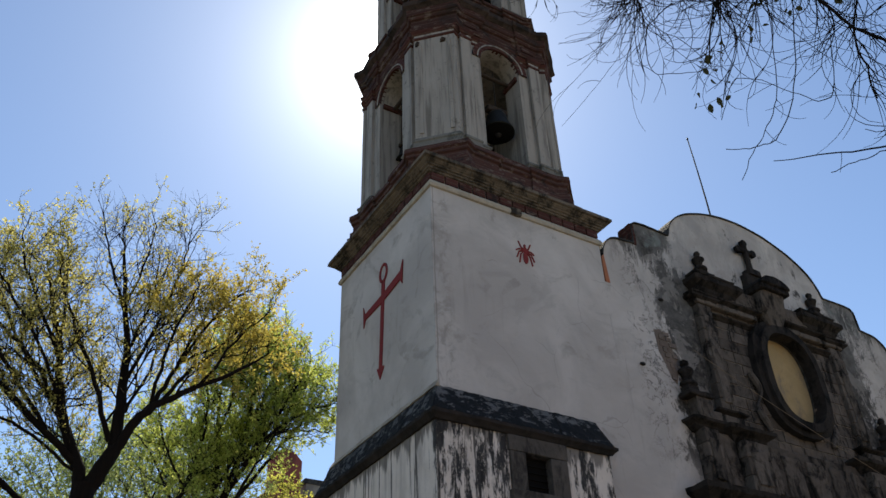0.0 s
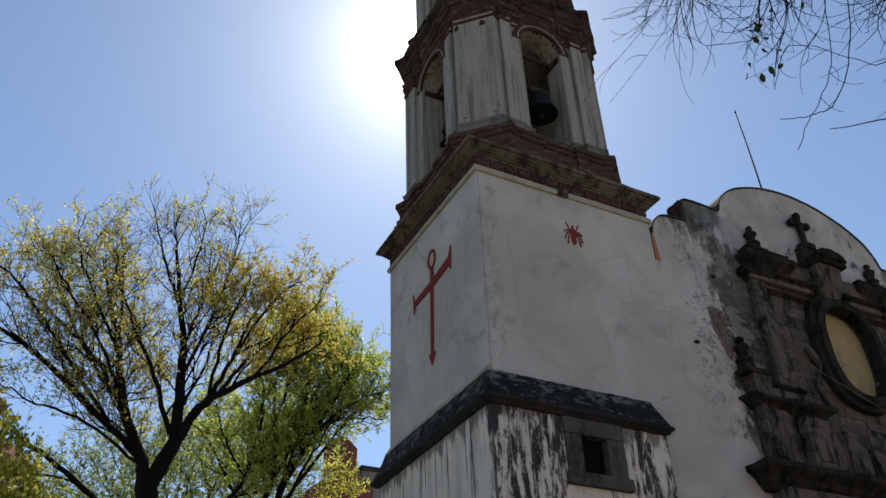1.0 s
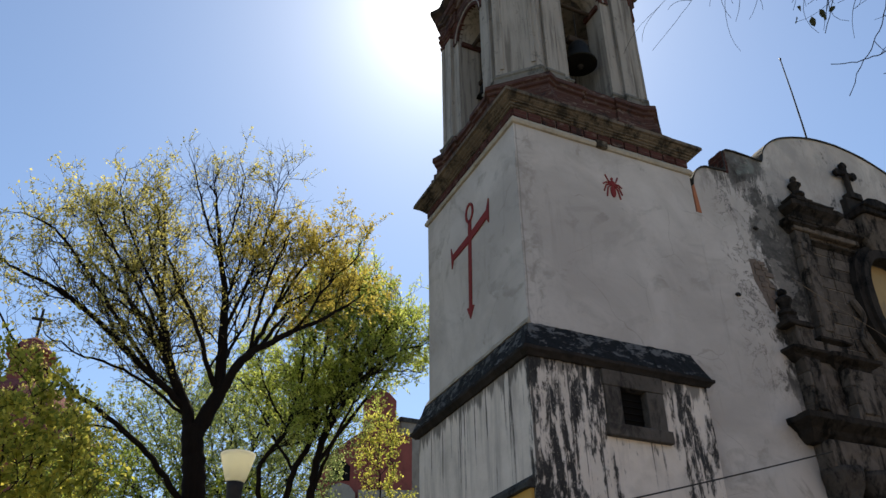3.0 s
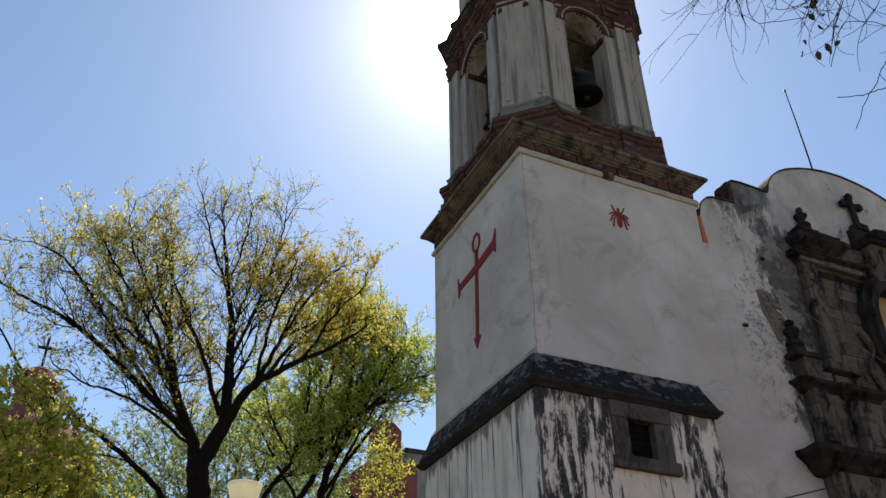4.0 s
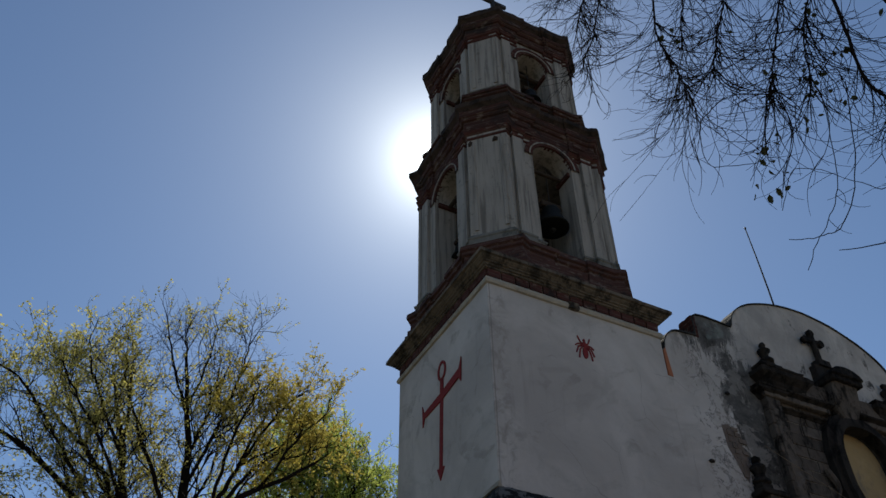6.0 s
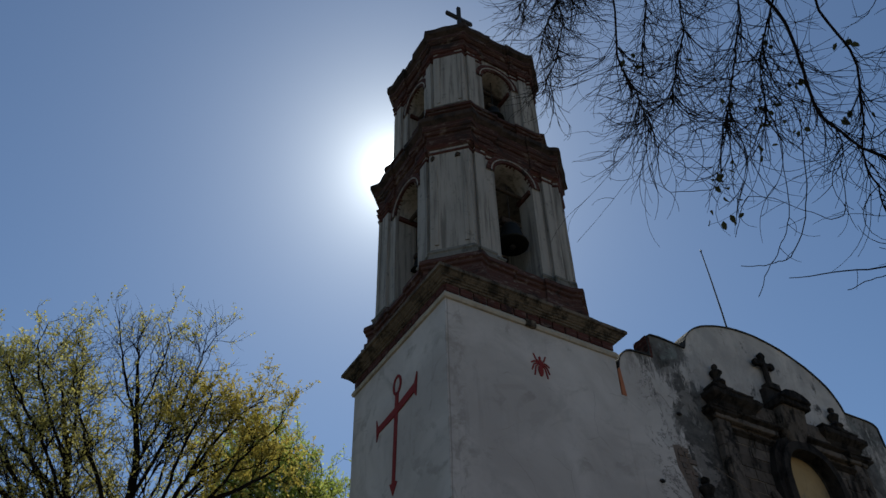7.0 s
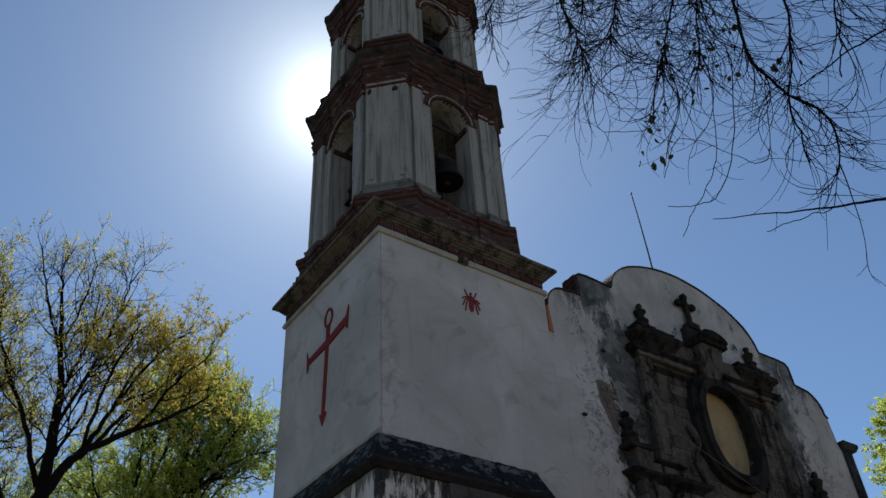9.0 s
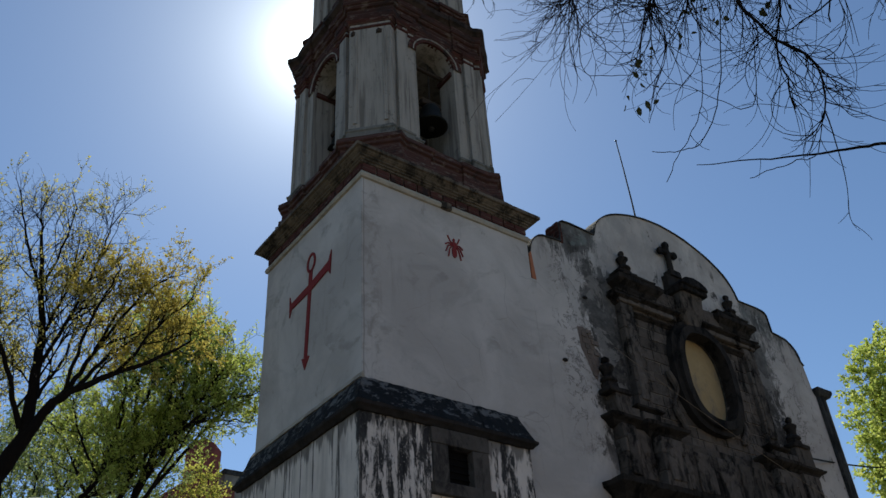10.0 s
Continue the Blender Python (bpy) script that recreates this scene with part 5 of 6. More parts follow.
oak.limb([(-0.15, 0, 8.4), (0.22, 0.0, 9.35), (0.28, 0.1, 9.95), (0.2, 0.2, 11.4), (0.1, 0.3, 12.6), (-0.3, 0.4, 14.5), (-0.55, 0.5, 15.8)], 0.206, 0.018, gold, 0.4, 1.6)
oak.limb([(-0.42, 0.08, 9.1), (-1.2, -0.3, 9.65), (-2.7, -0.7, 10.8), (-3.5, -0.9, 11.3), (-4.4, -1.1, 11.6), (-5.1, -1.2, 11.9)], 0.090, 0.02, gold, 0.16, 1.3)
oak.limb([(-0.85, 0.2, 10.0), (-1.7, 0.0, 11.3), (-2.8, -0.3, 12.2), (-3.8, -0.5, 12.8)], 0.069, 0.018, gold, 0.16, 1.3)
oak.limb([(-1.3, 0.3, 10.7), (-2.3, 0.7, 12.2), (-3.1, 1.0, 13.7), (-3.4, 1.1, 14.3)], 0.052, 0.016, gold, 0.16)
oak.limb([(-1.35, 0.3, 11.8), (-2.15, -0.1, 13.1), (-2.6, -0.3, 13.9), (-2.8, -0.4, 14.7)], 0.045, 0.016, gold, 0.25)
oak.limb([(-1.4, 0.4, 12.2), (-1.5, 0.1, 13.2), (-1.65, -0.1, 14.1), (-1.8, -0.2, 14.9)], 0.042, 0.016, gold, 0.2)
oak.limb([(0.15, 0, 9.7), (-0.4, -0.4, 10.9), (-1.2, -0.8, 12.3), (-1.7, -1.0, 13.4)], 0.069, 0.016, gold, 0.16)
oak.limb([(0.12, 0.2, 12.0), (0.45, 0.7, 13.6), (0.8, 0.9, 15.4)], 0.048, 0.016, gold, 0.15, 1.4)
oak.limb([(-0.05, 0.3, 13.2), (-0.5, -0.1, 14.0), (-0.8, -0.3, 14.8), (-1.05, -0.4, 15.5)], 0.038, 0.015, gold, 0.15)
oak.limb([(-0.1, 0.3, 13.6), (0.12, -0.2, 14.4), (0.25, -0.4, 15.6)], 0.034, 0.015, gold, 0.15, 1.4)
oak.limb([(0.2, 0.2, 11.2), (0.75, -0.5, 12.8), (1.05, -0.8, 14.2), (1.15, -0.9, 15.0)], 0.048, 0.016, gold, 0.25)
oak.limb([(-0.8, 0.2, 10.0), (-1.2, 1.2, 11.6), (-1.7, 1.9, 13.2), (-1.9, 2.2, 14.3)], 0.055, 0.016, gold, 0.16)
oak.limb([(-1.2, -0.3, 9.7), (-2.6, -1.3, 11.2), (-3.6, -1.8, 12.2), (-4.2, -2.0, 12.5)], 0.052, 0.016, gold, 0.16, 1.2)
oak.limb([(0.22, 0, 9.35), (0.6, -0.1, 10.1), (1.1, -0.2, 10.7), (1.9, -0.4, 11.2), (2.9, -0.5, 11.8), (3.5, -0.5, 12.3)], 0.129, 0.018, amber, 0.45, 1.6)
oak.limb([(0.6, -0.1, 10.1), (1.05, 0.2, 11.1), (1.4, 0.4, 12.1), (1.8, 0.6, 13.4), (2.1, 0.7, 14.2)], 0.076, 0.018, amber, 0.5, 1.3)
oak.limb([(1.1, -0.2, 10.7), (1.7, 0.3, 11.9), (2.5, 0.5, 13.0), (2.9, 0.6, 13.6)], 0.055, 0.016, amber, 0.4, 1.3)
oak.limb([(1.9, -0.4, 11.2), (2.6, -0.9, 12.3), (3.3, -1.1, 13.2)], 0.042, 0.016, amber, 0.2, 1.2)
oak.limb([(0.9, 0.0, 10.6), (1.0, -0.7, 11.8), (1.3, -1.1, 12.9), (1.5, -1.2, 13.5)], 0.048, 0.016, amber, 0.4, 1.2)
oak.limb([(-0.05, 0, 6.6), (-0.86, -0.5, 7.6), (-1.85, -0.9, 8.3), (-3.2, -1.3, 9.1), (-3.9, -1.4, 9.5), (-4.8, -1.5, 10.7)], 0.082, 0.02, gold, 0.5, 1.1, 0.34, 0.1)
oak.limb([(-1.1, -0.6, 7.85), (-1.6, -0.9, 8.1), (-2.6, -1.3, 8.1)], 0.031, 0.012, gold, 0.4, 0.7, 0.4, 0.2)
oak.limb([(-0.38, 0.06, 8.95), (-1.65, -0.6, 9.55), (-2.7, -1.1, 9.7), (-3.5, -1.4, 9.95)], 0.042, 0.014, gold, 0.35, 1.1, 0.36, 0.15)
oak.limb([(-0.9, 0.2, 10.1), (-1.6, -1.0, 11.2), (-2.5, -1.7, 12.2), (-3.0, -1.9, 12.9)], 0.048, 0.014, gold, 0.16, 1.5)
oak.limb([(0.25, 0.1, 10.4), (0.7, 1.0, 11.8), (0.9, 1.5, 13.2), (0.9, 1.7, 14.4)], 0.048, 0.014, gold, 0.16, 1.5)
oak.limb([(1.4, 0.4, 12.1), (2.0, 1.1, 12.9), (2.8, 1.4, 13.5), (3.6, 1.5, 13.6)], 0.040, 0.014, amber, 0.2, 1.3)
oak.limb([(1.4, 0.4, 12.1), (2.0, 0.0, 13.2), (2.5, -0.2, 13.9), (2.9, -0.3, 14.2)], 0.040, 0.014, amber, 0.3, 1.2)
oak.done(0.074)
# the leafier tree behind it, next to the tower: several slim upright stems
A2, D2 = 15.8, 26.0
lime = (LEAF_LIME, 0.88, 12)
ash = Limbed(23, A2, D2, "leafy tree with lime-green spring leaves beside the tower", 0.007)
ash.limb([(0.1, 0, 0), (0.1, 0, 4.5), (0.3, 0, 8.7), (0.5, 0.1, 10.4), (0.9, 0.2, 11.9), (1.1, 0.2, 13.1), (1.75, 0.3, 14.8), (2.1, 0.3, 16.2)], 0.172, 0.02, lime, 0.40, 1.7)
ash.limb([(0.1, 0, 4.5), (-0.4, 0.2, 8.8), (0.3, 0.4, 11.0), (0.2, 0.5, 12.9), (0.15, 0.5, 14.8), (0.5, 0.5, 16.6)], 0.120, 0.018, lime, 0.36, 1.6)
ash.limb([(0.1, -0.2, 5.0), (-1.25, -0.2, 9.1), (-0.55, -0.3, 10.8), (-0.2, -0.4, 13.0), (-0.5, -0.4, 15.2)], 0.095, 0.018, lime, 0.38, 1.5)
ash.limb([(0.5, 0.1, 10.4), (1.4, -0.6, 12.2), (2.3, -1.0, 13.8), (2.8, -1.1, 14.9)], 0.077, 0.018, lime, 0.35, 1.6)
ash.limb([(0.9, 0.2, 11.9), (1.6, 0.9, 13.6), (1.9, 1.2, 15.5), (1.6, 1.3, 16.6)], 0.069, 0.018, lime, 0.3, 1.5)
ash.limb([(0.4, 0.1, 9.8), (1.6, 0.2, 11.7), (2.7, 0.3, 13.3), (3.6, 0.4, 14.5)], 0.069, 0.018, lime, 0.45, 1.4)
ash.limb([(1.1, 0.2, 13.1), (1.2, -0.5, 14.8), (1.2, -0.7, 16.4)], 0.052, 0.018, lime, 0.1, 1.4)
ash.limb([(0.3, 0.4, 11.0), (0.9, 1.3, 12.8), (1.0, 1.7, 14.6)], 0.060, 0.018, lime, 0.3, 1.5)
ash.limb([(-0.55, -0.3, 10.8), (-1.3, 0.3, 12.3), (-1.7, 0.6, 13.6)], 0.043, 0.016, lime, 0.3, 1.3)
ash.limb([(0.6, 0.1, 10.8), (1.7, -0.9, 12.4), (2.9, -1.2, 13.2), (3.5, -1.2, 13.4)], 0.06, 0.016, lime, 0.3, 1.3)
ash.limb([(0.3, 0.0, 8.9), (0.9, -0.7, 10.4), (1.5, -1.0, 11.6), (2.0, -1.1, 12.6)], 0.06, 0.016, lime, 0.5, 1.3)
ash.limb([(-0.2, 0.3, 9.6), (-1.0, 0.9, 11.0), (-1.6, 1.2, 12.2), (-2.2, 1.3, 13.0)], 0.05, 0.016, lime, 0.4, 1.3)
ash.limb([(1.1, 0.2, 13.1), (2.0, 0.8, 14.1), (2.8, 1.1, 15.0), (3.4, 1.2, 15.5)], 0.05, 0.016, lime, 0.1, 1.3)
ash.limb([(0.9, 0.2, 11.9), (1.9, -0.2, 12.7), (2.7, -0.3, 12.9), (3.6, -0.3, 12.9)], 0.05, 0.016, lime, 0.2, 1.2)
ash.limb([(0.3, 0.4, 11.0), (-0.4, 1.2, 12.5), (-0.7, 1.5, 14.0)], 0.05, 0.016, lime, 0.2, 1.4)
ash.limb([(0.2, 0.5, 12.9), (0.7, -0.4, 14.4), (0.9, -0.6, 15.8)], 0.05, 0.016, lime, 0.1, 1.4)
ash.done(0.090)
# smaller trees
for az, dist, seed, crowns, stem, mat, label, lv, size, n in (
        (12.0, 31.0, 53, [((0, 0, 12.2), (3.2, 2.4, 3.2), 1.0), ((2.6, 0, 13.4), (2.0, 2.0, 2.2), 0.6)], 10.0, LEAF_FRESH, "tree with fresh green leaves behind the fanning tree", 10, 0.10, 1200),
        (-3.2, 17.0, 31, [((0, 0, 6.6), (1.9, 1.9, 2.0), 1.0), ((1.1, 0, 5.6), (1.1, 1.2, 1.6), 0.5)], 4.8, LEAF_DARK, "round tree with olive green leaves", 20, 0.115, 1200),
        (21.0, 32.0, 37, [((0, 0, 12.0), (0.9, 1.0, 2.2), 1.0), ((0.4, 0, 9.5), (1.2, 1.2, 1.6), 0.25)], 9.0, LEAF_DARK, "slender young tree with golden leaves before a red church", 13, 0.10, 420),
        (68.5, 30.0, 41, [((0.1, 0, 12.3), (2.6, 2.6, 2.9), 1.0), ((-0.9, 0, 10.6), (1.7, 1.8, 1.6), 0.6), ((-0.7, 0, 8.4), (1.6, 1.6, 1.6), 0.5)], 8.0, LEAF_LIME, "leafy lime-green tree beyond the facade", 24, 0.13, 1500),
        (4.0, 30.0, 47, [((0, 0, 8.6), (3.6, 3.0, 2.8), 1.0), ((3.4, 0, 8.4), (2.6, 2.6, 2.4), 0.7)], 5.0, LEAF_SHADE, "low mid-green tree further back in the square", 8, 0.11, 1300),
        (10.0, 37.0, 43, [((0, 0, 13.0), (4.4, 3.0, 4.6), 1.0), ((-4.0, 0, 11.6), (3.4, 3.0, 4.6), 0.8), ((3.0, 0, 13.2), (2.6, 3.0, 3.8), 0.6)], 9.0, LEAF_FRESH, "airy fresh-green tree further back in the square", 8, 0.115, 3600)):
    Lk = lambda p: local(az, p)
    tree(np.random.default_rng(seed), tuple(away(az, dist)), [([Lk((0, 0, 0)), Lk((0.1, 0, stem * 0.5)), Lk((0.0, 0, stem))], None)],
         [(Lk(c), radii(az, r), s) for c, r, s in crowns], label, mat, pulls=n, step=0.3, twigs=3, leaves=lv, size=size, most=9000, gap=0.12)

# ---- hanging twigs of a tree that stands beside the viewer ----
rng = np.random.default_rng(5)
overhang = thing("weeping_tree", tuple(away(100, 6.5)), "nearly leafless tree with thin drooping twigs overhead", "tree")
tv, tf = [], []


def spot(az, el, dist):
    p = away(az, dist)
    return np.array((p.x, p.y, 1.6 + dist * math.tan(radians(el))))


def leaflet(c, size):
    """One small curled leaf."""
    e = rng.normal(0, 1, 3) * 0.6 + np.array((0, 0, -0.7))
    e /= np.linalg.norm(e)
    g = np.cross(e, rng.normal(0, 1, 3))
    g /= np.linalg.norm(g)
    h = np.cross(e, g) * size * 0.12
    verts = [c, c + e * size * 0.35 + g * size * 0.3 + h, c + e * size * 0.75 + g * size * 0.22 + h, c + e * size, c + e * size * 0.75 - g * size * 0.22 + h, c + e * size * 0.35 - g * size * 0.3 + h]
    raw("leaf", verts, [(0, 1, 2, 3), (0, 3, 4, 5)], LEAF_DRY, overhang)


def turned(v, axis, a):
    return v * math.cos(a) + np.cross(axis, v) * math.sin(a) + axis * (axis @ v) * (1 - math.cos(a))


def droop(p, d, length, r, order):
    """A thin hanging twig that curls in one long arc, and its side twigs."""
    n = max(6, int(length / 0.075))
    axis = np.array((0.75, 0.55, 0.35)) + rng.normal(0, 0.45, 3)
    axis /= np.linalg.norm(axis)
    turn = rng.choice((-1, 1)) * rng.uniform(0.3, 2.2) * min(1.0, 0.4 + length) / n
    d = d / np.linalg.norm(d)
    pts = [p]
    for i in range(n):
        d = turned(d, axis, turn * (0.5 + 1.2 * i / n)) + rng.normal(0, 0.028, 3) + np.array((0, 0, -0.035))
        d /= np.linalg.norm(d)
        pts.append(pts[-1] + d * length / n)
    strand(pts, r, max(0.0016, r * 0.4), 3, tv, tf)
    if order:
        for _ in range(rng.integers(1, 4)):
            i = int(rng.integers(1, n))
            q = pts[i + 1] - pts[i]
            droop(pts[i], q / np.linalg.norm(q) + rng.normal(0, 0.42, 3), length * rng.uniform(0.35, 0.9), r * 0.7, order - 1)


crown_top = spot(92, 58, 5.8)
foot = np.array(away(100, 6.5))
strand(smooth_line([foot, foot + (0.1, 0.1, 3), foot + (0.0, 0.2, 6.5), crown_top], 16), 0.22, 0.12, 10, tv, tf)


def bough(ctrl, r, many, longest, first=0.3):
    """A bough from the crown through places given by bearing, height angle and distance, hung with twigs."""
    line = smooth_line([crown_top] + [spot(*c) for c in ctrl], 44)
    line += np.cumsum(rng.normal(0, 0.007, line.shape), axis=0)
    strand(line, r, 0.0055, 6, tv, tf)
    for _ in range(many):
        i = int(rng.integers(int(first * 43), 43))
        d = line[i + 1] - line[i]
        d = 0.35 * d / np.linalg.norm(d) + rng.normal(0, 0.42, 3) + np.array((0, 0, -0.7))
        droop(line[i], d, longest * rng.uniform(0.4, 1.2), rng.uniform(0.0034, 0.0058), 2 if rng.uniform() < 0.30 else 1)


bough([(68.1, 57.0, 5.0), (67.3, 51.0, 5.0), (66.7, 45.9, 5.0), (68.0, 43.2, 5.0), (70.2, 40.5, 5.0), (69.0, 37.7, 5.0)], 0.019, 42, 0.61, 0.35)
bough([(72.2, 53.7, 5.0), (70.8, 47.5, 5.0), (69.2, 44.6, 5.0), (67.0, 41.3, 5.0), (67.0, 37.9, 5.0)], 0.013, 34, 0.56, 0.35)
bough([(69.9, 58.2, 5.0), (62.9, 52.3, 5.0), (59.9, 48.3, 5.0), (58.4, 46.4, 5.0)], 0.014, 56, 0.85, 0.45)
bough([(57.8, 60.7, 5.0), (51.1, 54.9, 5.0), (51.3, 51.6, 5.0), (52.3, 48.9, 5.0)], 0.016, 68, 0.72, 0.50)
bough([(51.2, 60.5, 5.0), (45.6, 55.7, 5.0), (42.8, 52.3, 5.0)], 0.011, 38, 0.50, 0.60)
bough([(63.4, 59.5, 5.0), (57.9, 52.9, 5.0), (54.8, 49.5, 5.0)], 0.014, 64, 0.77, 0.50)
bough([(73.7, 56.1, 5.0), (64.1, 50.5, 5.0), (61.4, 47.2, 5.0)], 0.014, 56, 0.85, 0.45)
bough([(62.3, 61.8, 5.0), (55.3, 56.3, 5.0), (52.8, 52.5, 5.0)], 0.014, 56, 0.68, 0.45)
bough([(77.5, 52.6, 5.0), (74.3, 46.7, 5.0), (71.8, 41.7, 5.0)], 0.010, 28, 0.62, 0.40)
bough([(79.2, 56.0, 5.0), (79.4, 48.1, 5.0), (77.5, 42.2, 5.0)], 0.012, 28, 0.62, 0.40)
bough([(73.4, 61.0, 5.0), (64.1, 58.6, 5.0), (58.7, 55.6, 5.0)], 0.016, 85, 0.81, 0.40)
bough([(55.7, 60.8, 5.0), (46.6, 59.7, 5.0), (40.9, 58.1, 5.0)], 0.012, 80, 0.60, 0.45)
bough([(63.6, 61.5, 5.0), (52.0, 59.3, 5.0), (47.4, 57.2, 5.0)], 0.013, 90, 0.68, 0.45)
bough([(56.4, 61.3, 5.0), (48.1, 59.5, 5.0), (45.2, 57.4, 5.0), (43.6, 55.4, 5.0)], 0.012, 75, 0.58, 0.50)
for ctrl, r in (([(73.1, 34.1, 5.0), (70.6, 34.7, 5.0), (67.4, 35.4, 5.0), (63.6, 36.3, 5.0), (59.0, 37.5, 5.0)], 0.0120),
                ([(80.2, 44.6, 5.0), (75.0, 46.4, 5.0), (71.7, 47.3, 5.0)], 0.0080),
                ([(79.3, 43.5, 5.0), (73.9, 43.5, 5.0), (69.8, 42.9, 5.0), (68.2, 43.1, 5.0)], 0.0080),
                ([(54.8, 48.8, 5.0), (51.4, 47.2, 5.0), (48.2, 45.4, 5.0), (43.6, 42.6, 5.0)], 0.0019),
                ([(63.0, 46.7, 5.0), (61.2, 41.5, 5.0), (59.4, 39.0, 5.0), (56.8, 36.3, 5.0)], 0.0042),
                ([(64.8, 46.2, 5.0), (62.5, 41.2, 5.0), (60.1, 38.4, 5.0), (58.4, 38.1, 5.0), (55.8, 38.5, 5.0)], 0.0050),
                ([(68.9, 37.5, 5.0), (67.4, 35.1, 5.0), (65.6, 35.1, 5.0), (62.4, 35.0, 5.0)], 0.0040),
                ([(55.2, 48.3, 5.0), (52.6, 47.3, 5.0), (52.4, 44.5, 5.0), (55.9, 43.6, 5.0)], 0.0045),
                ([(66.8, 44.4, 5.0), (64.6, 39.4, 5.0), (62.2, 40.1, 5.0), (58.4, 42.3, 5.0), (56.1, 40.2, 5.0)], 0.0040)):
    line = smooth_line([spot(*c) for c in ctrl], 26)
    line += np.cumsum(rng.normal(0, 0.005, line.shape), axis=0)
    strand(line, r, min(0.0028, 0.75 * r), 4, tv, tf)
    for _ in range(3):
        i = int(rng.integers(5, 20))
        droop(line[i], line[i] - line[i - 1] + rng.normal(0, 0.08, 3), rng.uniform(0.1, 0.28), 0.0026, 0)
for az, el, n in ((56.2, 44.1, 6), (56.3, 41.7, 7), (57.2, 42.6, 3), (57.9, 44.7, 5), (61.2, 45.1, 5), (62.8, 47.5, 8), (62.2, 46.3, 5), (71.0, 48.7, 6), (68.1, 44.8, 9), (65, 51, 6), (60, 49, 5), (64, 45.5, 4),
                  (58, 52, 5), (52, 53, 4), (66, 48, 5)):
    for _ in range(n):
        leaflet(spot(az, el, 5.0) + rng.normal(0, 0.035, 3), rng.uniform(0.045, 0.08))
tagged(raw("twig_tangle", tv, tf, BARK, overhang, "dark tangled drooping twigs", True), kind="stuff")

# ---- street lamp ----
lx, ly, _ = away(11.55, 10.5)
lamp = thing("street_lamp", (lx, ly, 0), "street lamp with tapered milky shade on a black post", "street lamp")
bm = bmesh.new()
lathe(bm, [(0.20, 0.0), (0.20, 0.12), (0.13, 0.2), (0.10, 0.8), (0.075, 0.9), (0.065, 3.5), (0.075, 4.2), (0.085, 4.38), (0.095, 4.58), (0.105, 4.66)], (lx, ly, 0), 18)
part("post", bm, IRON, lamp, "black iron post", True)
bm = bmesh.new()
lathe(bm, [(0.105, 4.65), (0.130, 4.71), (0.195, 4.94), (0.202, 4.98), (0.188, 4.98), (0.118, 4.71), (0.092, 4.66)], (lx, ly, 0), 28)
shade_mat = Nodes("milky_lamp_shade", 0.35)
ribs = shade_mat.noise(40, 2, 0.5, shade_mat.scaled(1, 1, 0.05))
shade = part("shade", bm, shade_mat.done(shade_mat.mix(ribs, (0.88, 0.86, 0.76), (0.76, 0.73, 0.63)), ribs, 0.004), lamp, "milky ribbed shade", True)
milk = shade_mat.n.new("ShaderNodeBsdfTranslucent")
milk.inputs["Color"].default_value = (0.95, 0.93, 0.82, 1)
half = shade_mat.n.new("ShaderNodeMixShader")
half.inputs[0].default_value = 0.82
shade_mat.l.new(shade_mat.bsdf.outputs[0], half.inputs[1])
shade_mat.l.new(milk.outputs[0], half.inputs[2])
shade_mat.l.new(half.outputs[0], shade_mat.n["Material Output"].inputs["Surface"])
bm = bmesh.new()
lathe(bm, [(0.205, 4.98), (0.208, 4.995), (0.165, 5.01), (0.08, 5.02), (0.02, 5.025)], (lx, ly, 0), 28)
part("lamp_lid", bm, plain("pale_lid", (0.75, 0.72, 0.62), (0.6, 0.58, 0.5), 0.4), shade, "pale shallow lid", True).data.materials[0] = shade_mat.mat

# ---- overhead cables ----
def cable(a, b, sag, r, label, mat):
    ob = thing("cable", a, label, "cable", "overhead cables")
    a, b = Vector(a), Vector(b)
    bm = bmesh.new()
    tube(bm, [a.lerp(b, t) - Vector((0, 0, sag * 4 * t * (1 - t))) for t in np.linspace(0, 1, 17)], r, 5)
    part("wire", bm, mat, ob)


cable((6.44, -0.40, 6.91), (-4.2, -1.2, 3.85), 0.05, 0.014, "dark sagging cable running from the portal", IRON)
cable((13.7, -0.25, 9.48), (24.0, 1.5, 11.7), 0.15, 0.025, "dark cable running from facade to trees", IRON)
cable((6.6, -0.32, 10.82), (13.2, -0.62, 8.25), 0.10, 0.007, "thin pale cable drooping across the portal", plain("pale_cable", (0.22, 0.17, 0.12), rough=0.6))

# ---- far buildings ----
fx, fy, _ = away(-2.2, 60)
dome = thing("domed_church", (fx, fy, 0), "far red church dome with lantern and iron cross", "church")
bm = bmesh.new()
lathe(bm, [(5.9, 0), (5.9, 17.6), (6.3, 17.8), (6.3, 18.4), (5.8, 18.5)], (fx, fy, 0), 8)
part("drum", bm, FAR_RED, dome)
bm = bmesh.new()
lathe(bm, [(5.7, 18.4), (5.5, 19.8), (4.8, 21.4), (3.6, 22.9), (2.2, 23.9), (1.7, 24.1)], (fx, fy, 0), 24)
part("dome", bm, FAR_RED, dome, "", True)
bm = bmesh.new()
lathe(bm, [(1.6, 24.0), (1.6, 24.3), (1.25, 24.4), (1.25, 26.1), (1.6, 26.3), (1.6, 26.5), (1.3, 26.7), (0.9, 27.3), (0.3, 27.7), (0.05, 27.8)], (fx, fy, 0), 12)
part("lantern", bm, FAR_RED, dome)
bm = bmesh.new()
box(bm, fx - 0.09, fx + 0.09, fy - 0.06, fy + 0.06, 27.7, 30.0)
box(bm, fx - 0.6, fx + 0.6, fy - 0.05, fy + 0.05, 29.1, 29.3)
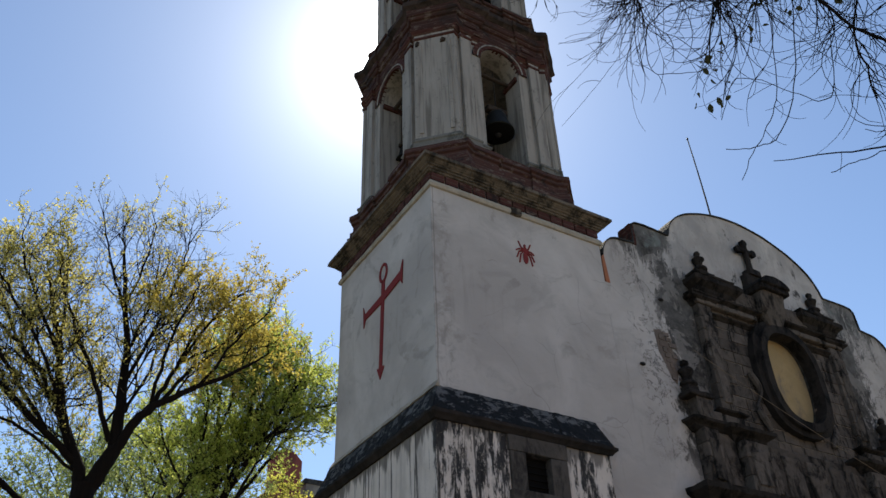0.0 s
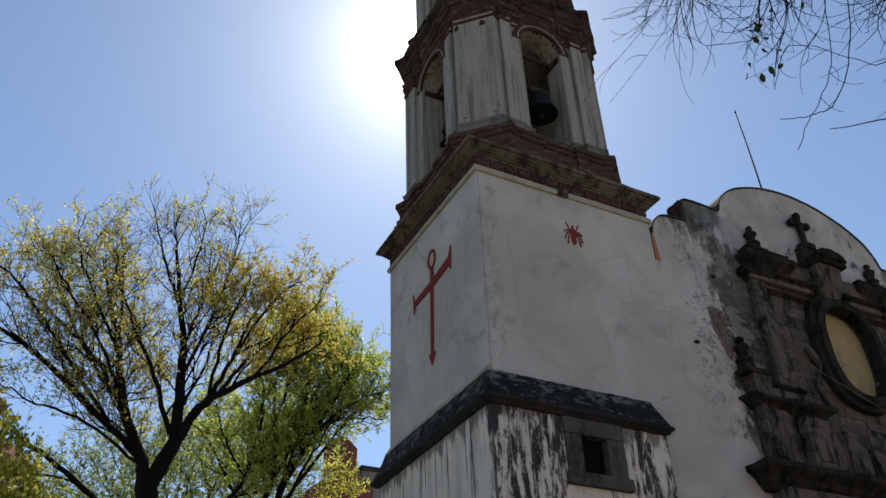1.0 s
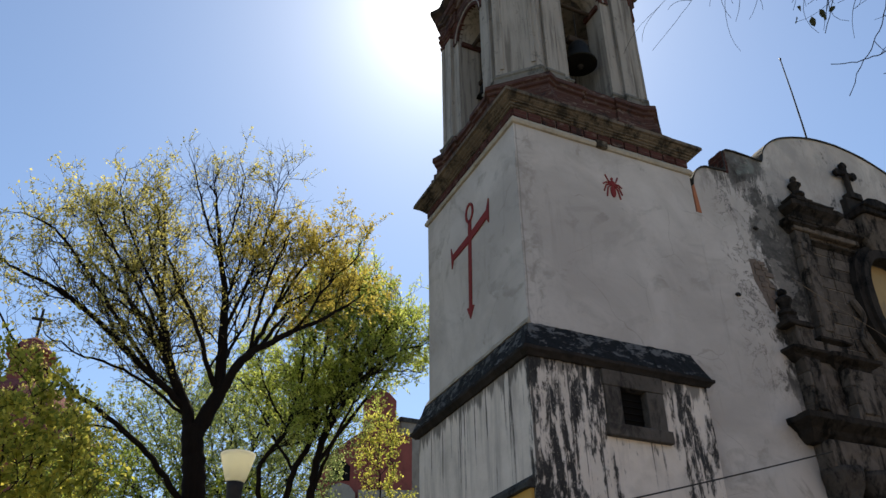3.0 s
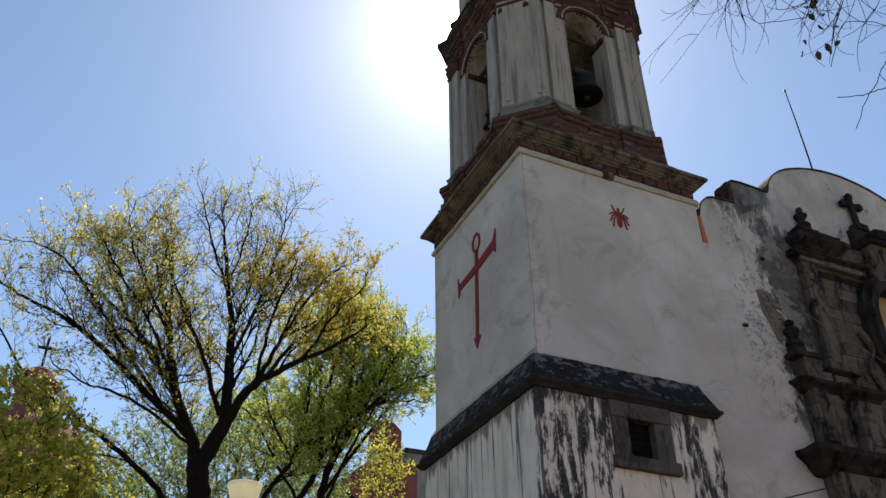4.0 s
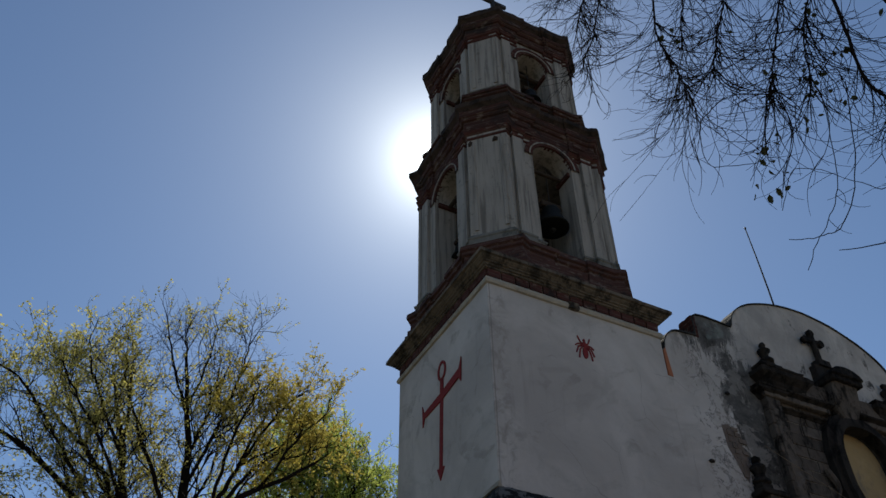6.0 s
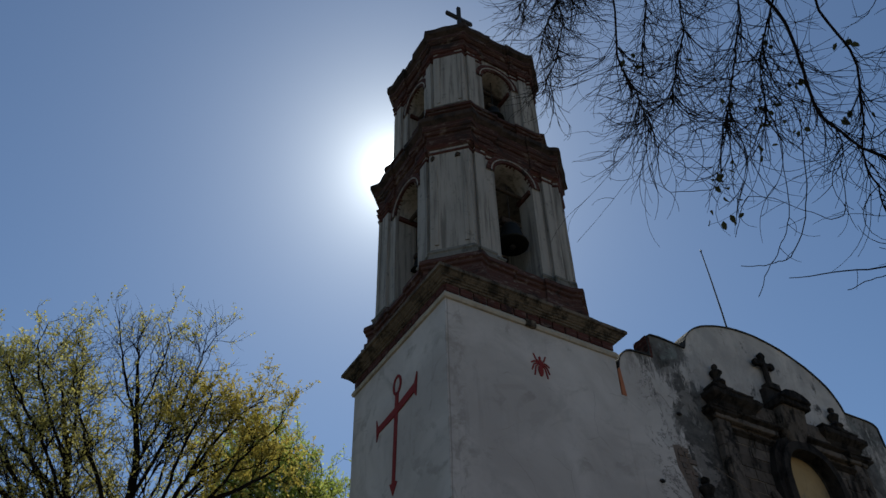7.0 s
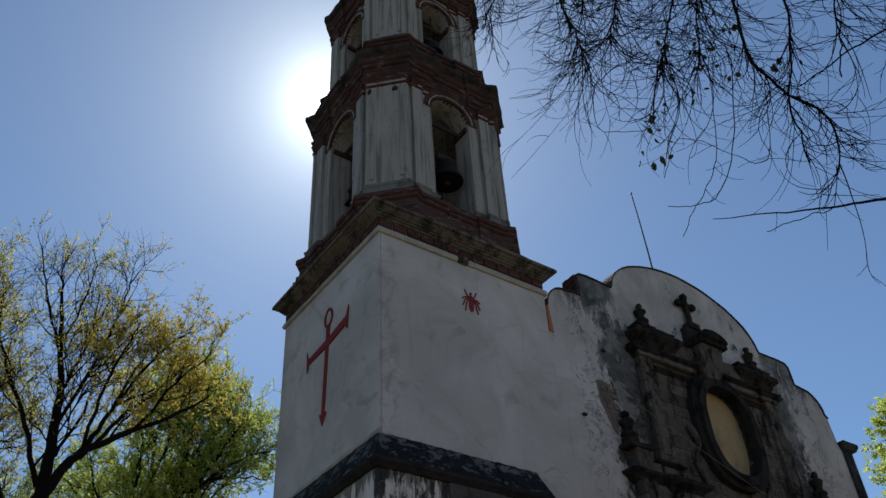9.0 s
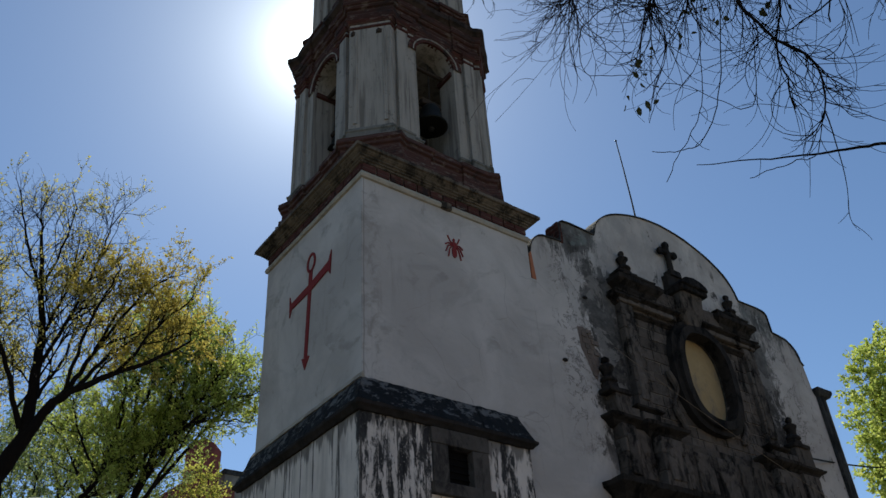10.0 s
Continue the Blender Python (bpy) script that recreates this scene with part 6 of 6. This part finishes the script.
part("dome_cross", bm, IRON, dome)

rx, ry, _ = away(20.0, 58)
r_, f_, u_ = side_frame(20.0)
red = thing("red_church", (rx, ry, 0), "far red stucco church with bell gable behind trees", "church")


def far_slab(name, outline, near, deep, mat, parent):
    bm = bmesh.new()
    o = Vector((rx, ry, 0))
    prism(bm, [o + Vector(r_) * a + Vector(f_) * near + Vector((0, 0, z)) for a, z in outline], [o + Vector(r_) * a + Vector(f_) * deep + Vector((0, 0, z)) for a, z in outline])
    return part(name, bm, mat, parent)


far_slab("nave_wall", [(-3.2, 0), (3.2, 0), (3.2, 22.0), (1.5, 22.6), (-0.3, 22.4), (-1.4, 21.6), (-2.6, 20.6), (-3.2, 18.6)], 0, 6, FAR_RED, red)
far_slab("bell_gable", [(-0.25, 22.0), (2.1, 22.0), (2.1, 24.8), (1.6, 25.4), (0.9, 25.8), (0.2, 25.4), (-0.25, 24.8)], 0.3, 2.5, FAR_RED, red)
far_slab("window_hood", [(-2.6, 17.2), (-0.6, 17.2), (-0.6, 18.0), (-1.0, 18.5), (-1.6, 18.7), (-2.2, 18.5), (-2.6, 18.0)], -0.3, 0.05, FAR_GREY, red)
far_slab("window", [(-2.2, 18.9), (-1.0, 18.9), (-1.0, 19.9), (-1.6, 20.4), (-2.2, 19.9)], -0.06, 0.05, DARK, red)
far_slab("parapet", [(-0.4, 16.5), (3.4, 16.5), (3.4, 18.2), (-0.4, 18.2)], -0.35, 0.04, FAR_GREY, red)
gx, gy, _ = away(23.6, 62)
annex = thing("grey_building", (gx, gy, 0), "far flat-roofed grey building beside the red church", "building")
bm = bmesh.new()
box(bm, gx - 1.8, gx + 5, gy - 1, gy + 6, 0, 24.0)
part("wall", bm, FAR_GREY, annex)
bm = bmesh.new()
box(bm, gx - 1.9, gx + 5.1, gy - 1.1, gy + 6.1, 24.0, 24.35)
part("roof_edge", bm, COPING, annex)

# ---- unseen house-like blocks, added behind the viewer to bounce warm sunlight ----
BOUNCE_WALL = stone("warm_bounce_stucco", (0.46, 0.32, 0.19), (0.62, 0.45, 0.28), (0.32, 0.21, 0.13), 0.3, 0.3, scale=0.5)
for k, (x, w, h) in enumerate(((-48, 22, 13), (-26, 20, 15), (-6, 24, 14), (18, 22, 16), (40, 24, 13))):
    house = thing("house", (x + w / 2, -46, 0), "unseen plain block added to bounce warm light", "house", "houses across the square")
    bm = bmesh.new()
    box(bm, x, x + w - 0.3, -54, -46, 0, h)
    part("wall", bm, BOUNCE_WALL, house)
    bm = bmesh.new()
    box(bm, x - 0.1, x + w - 0.2, -54.1, -45.8, h, h + 0.4)
    part("roof", bm, BOUNCE_WALL, house)
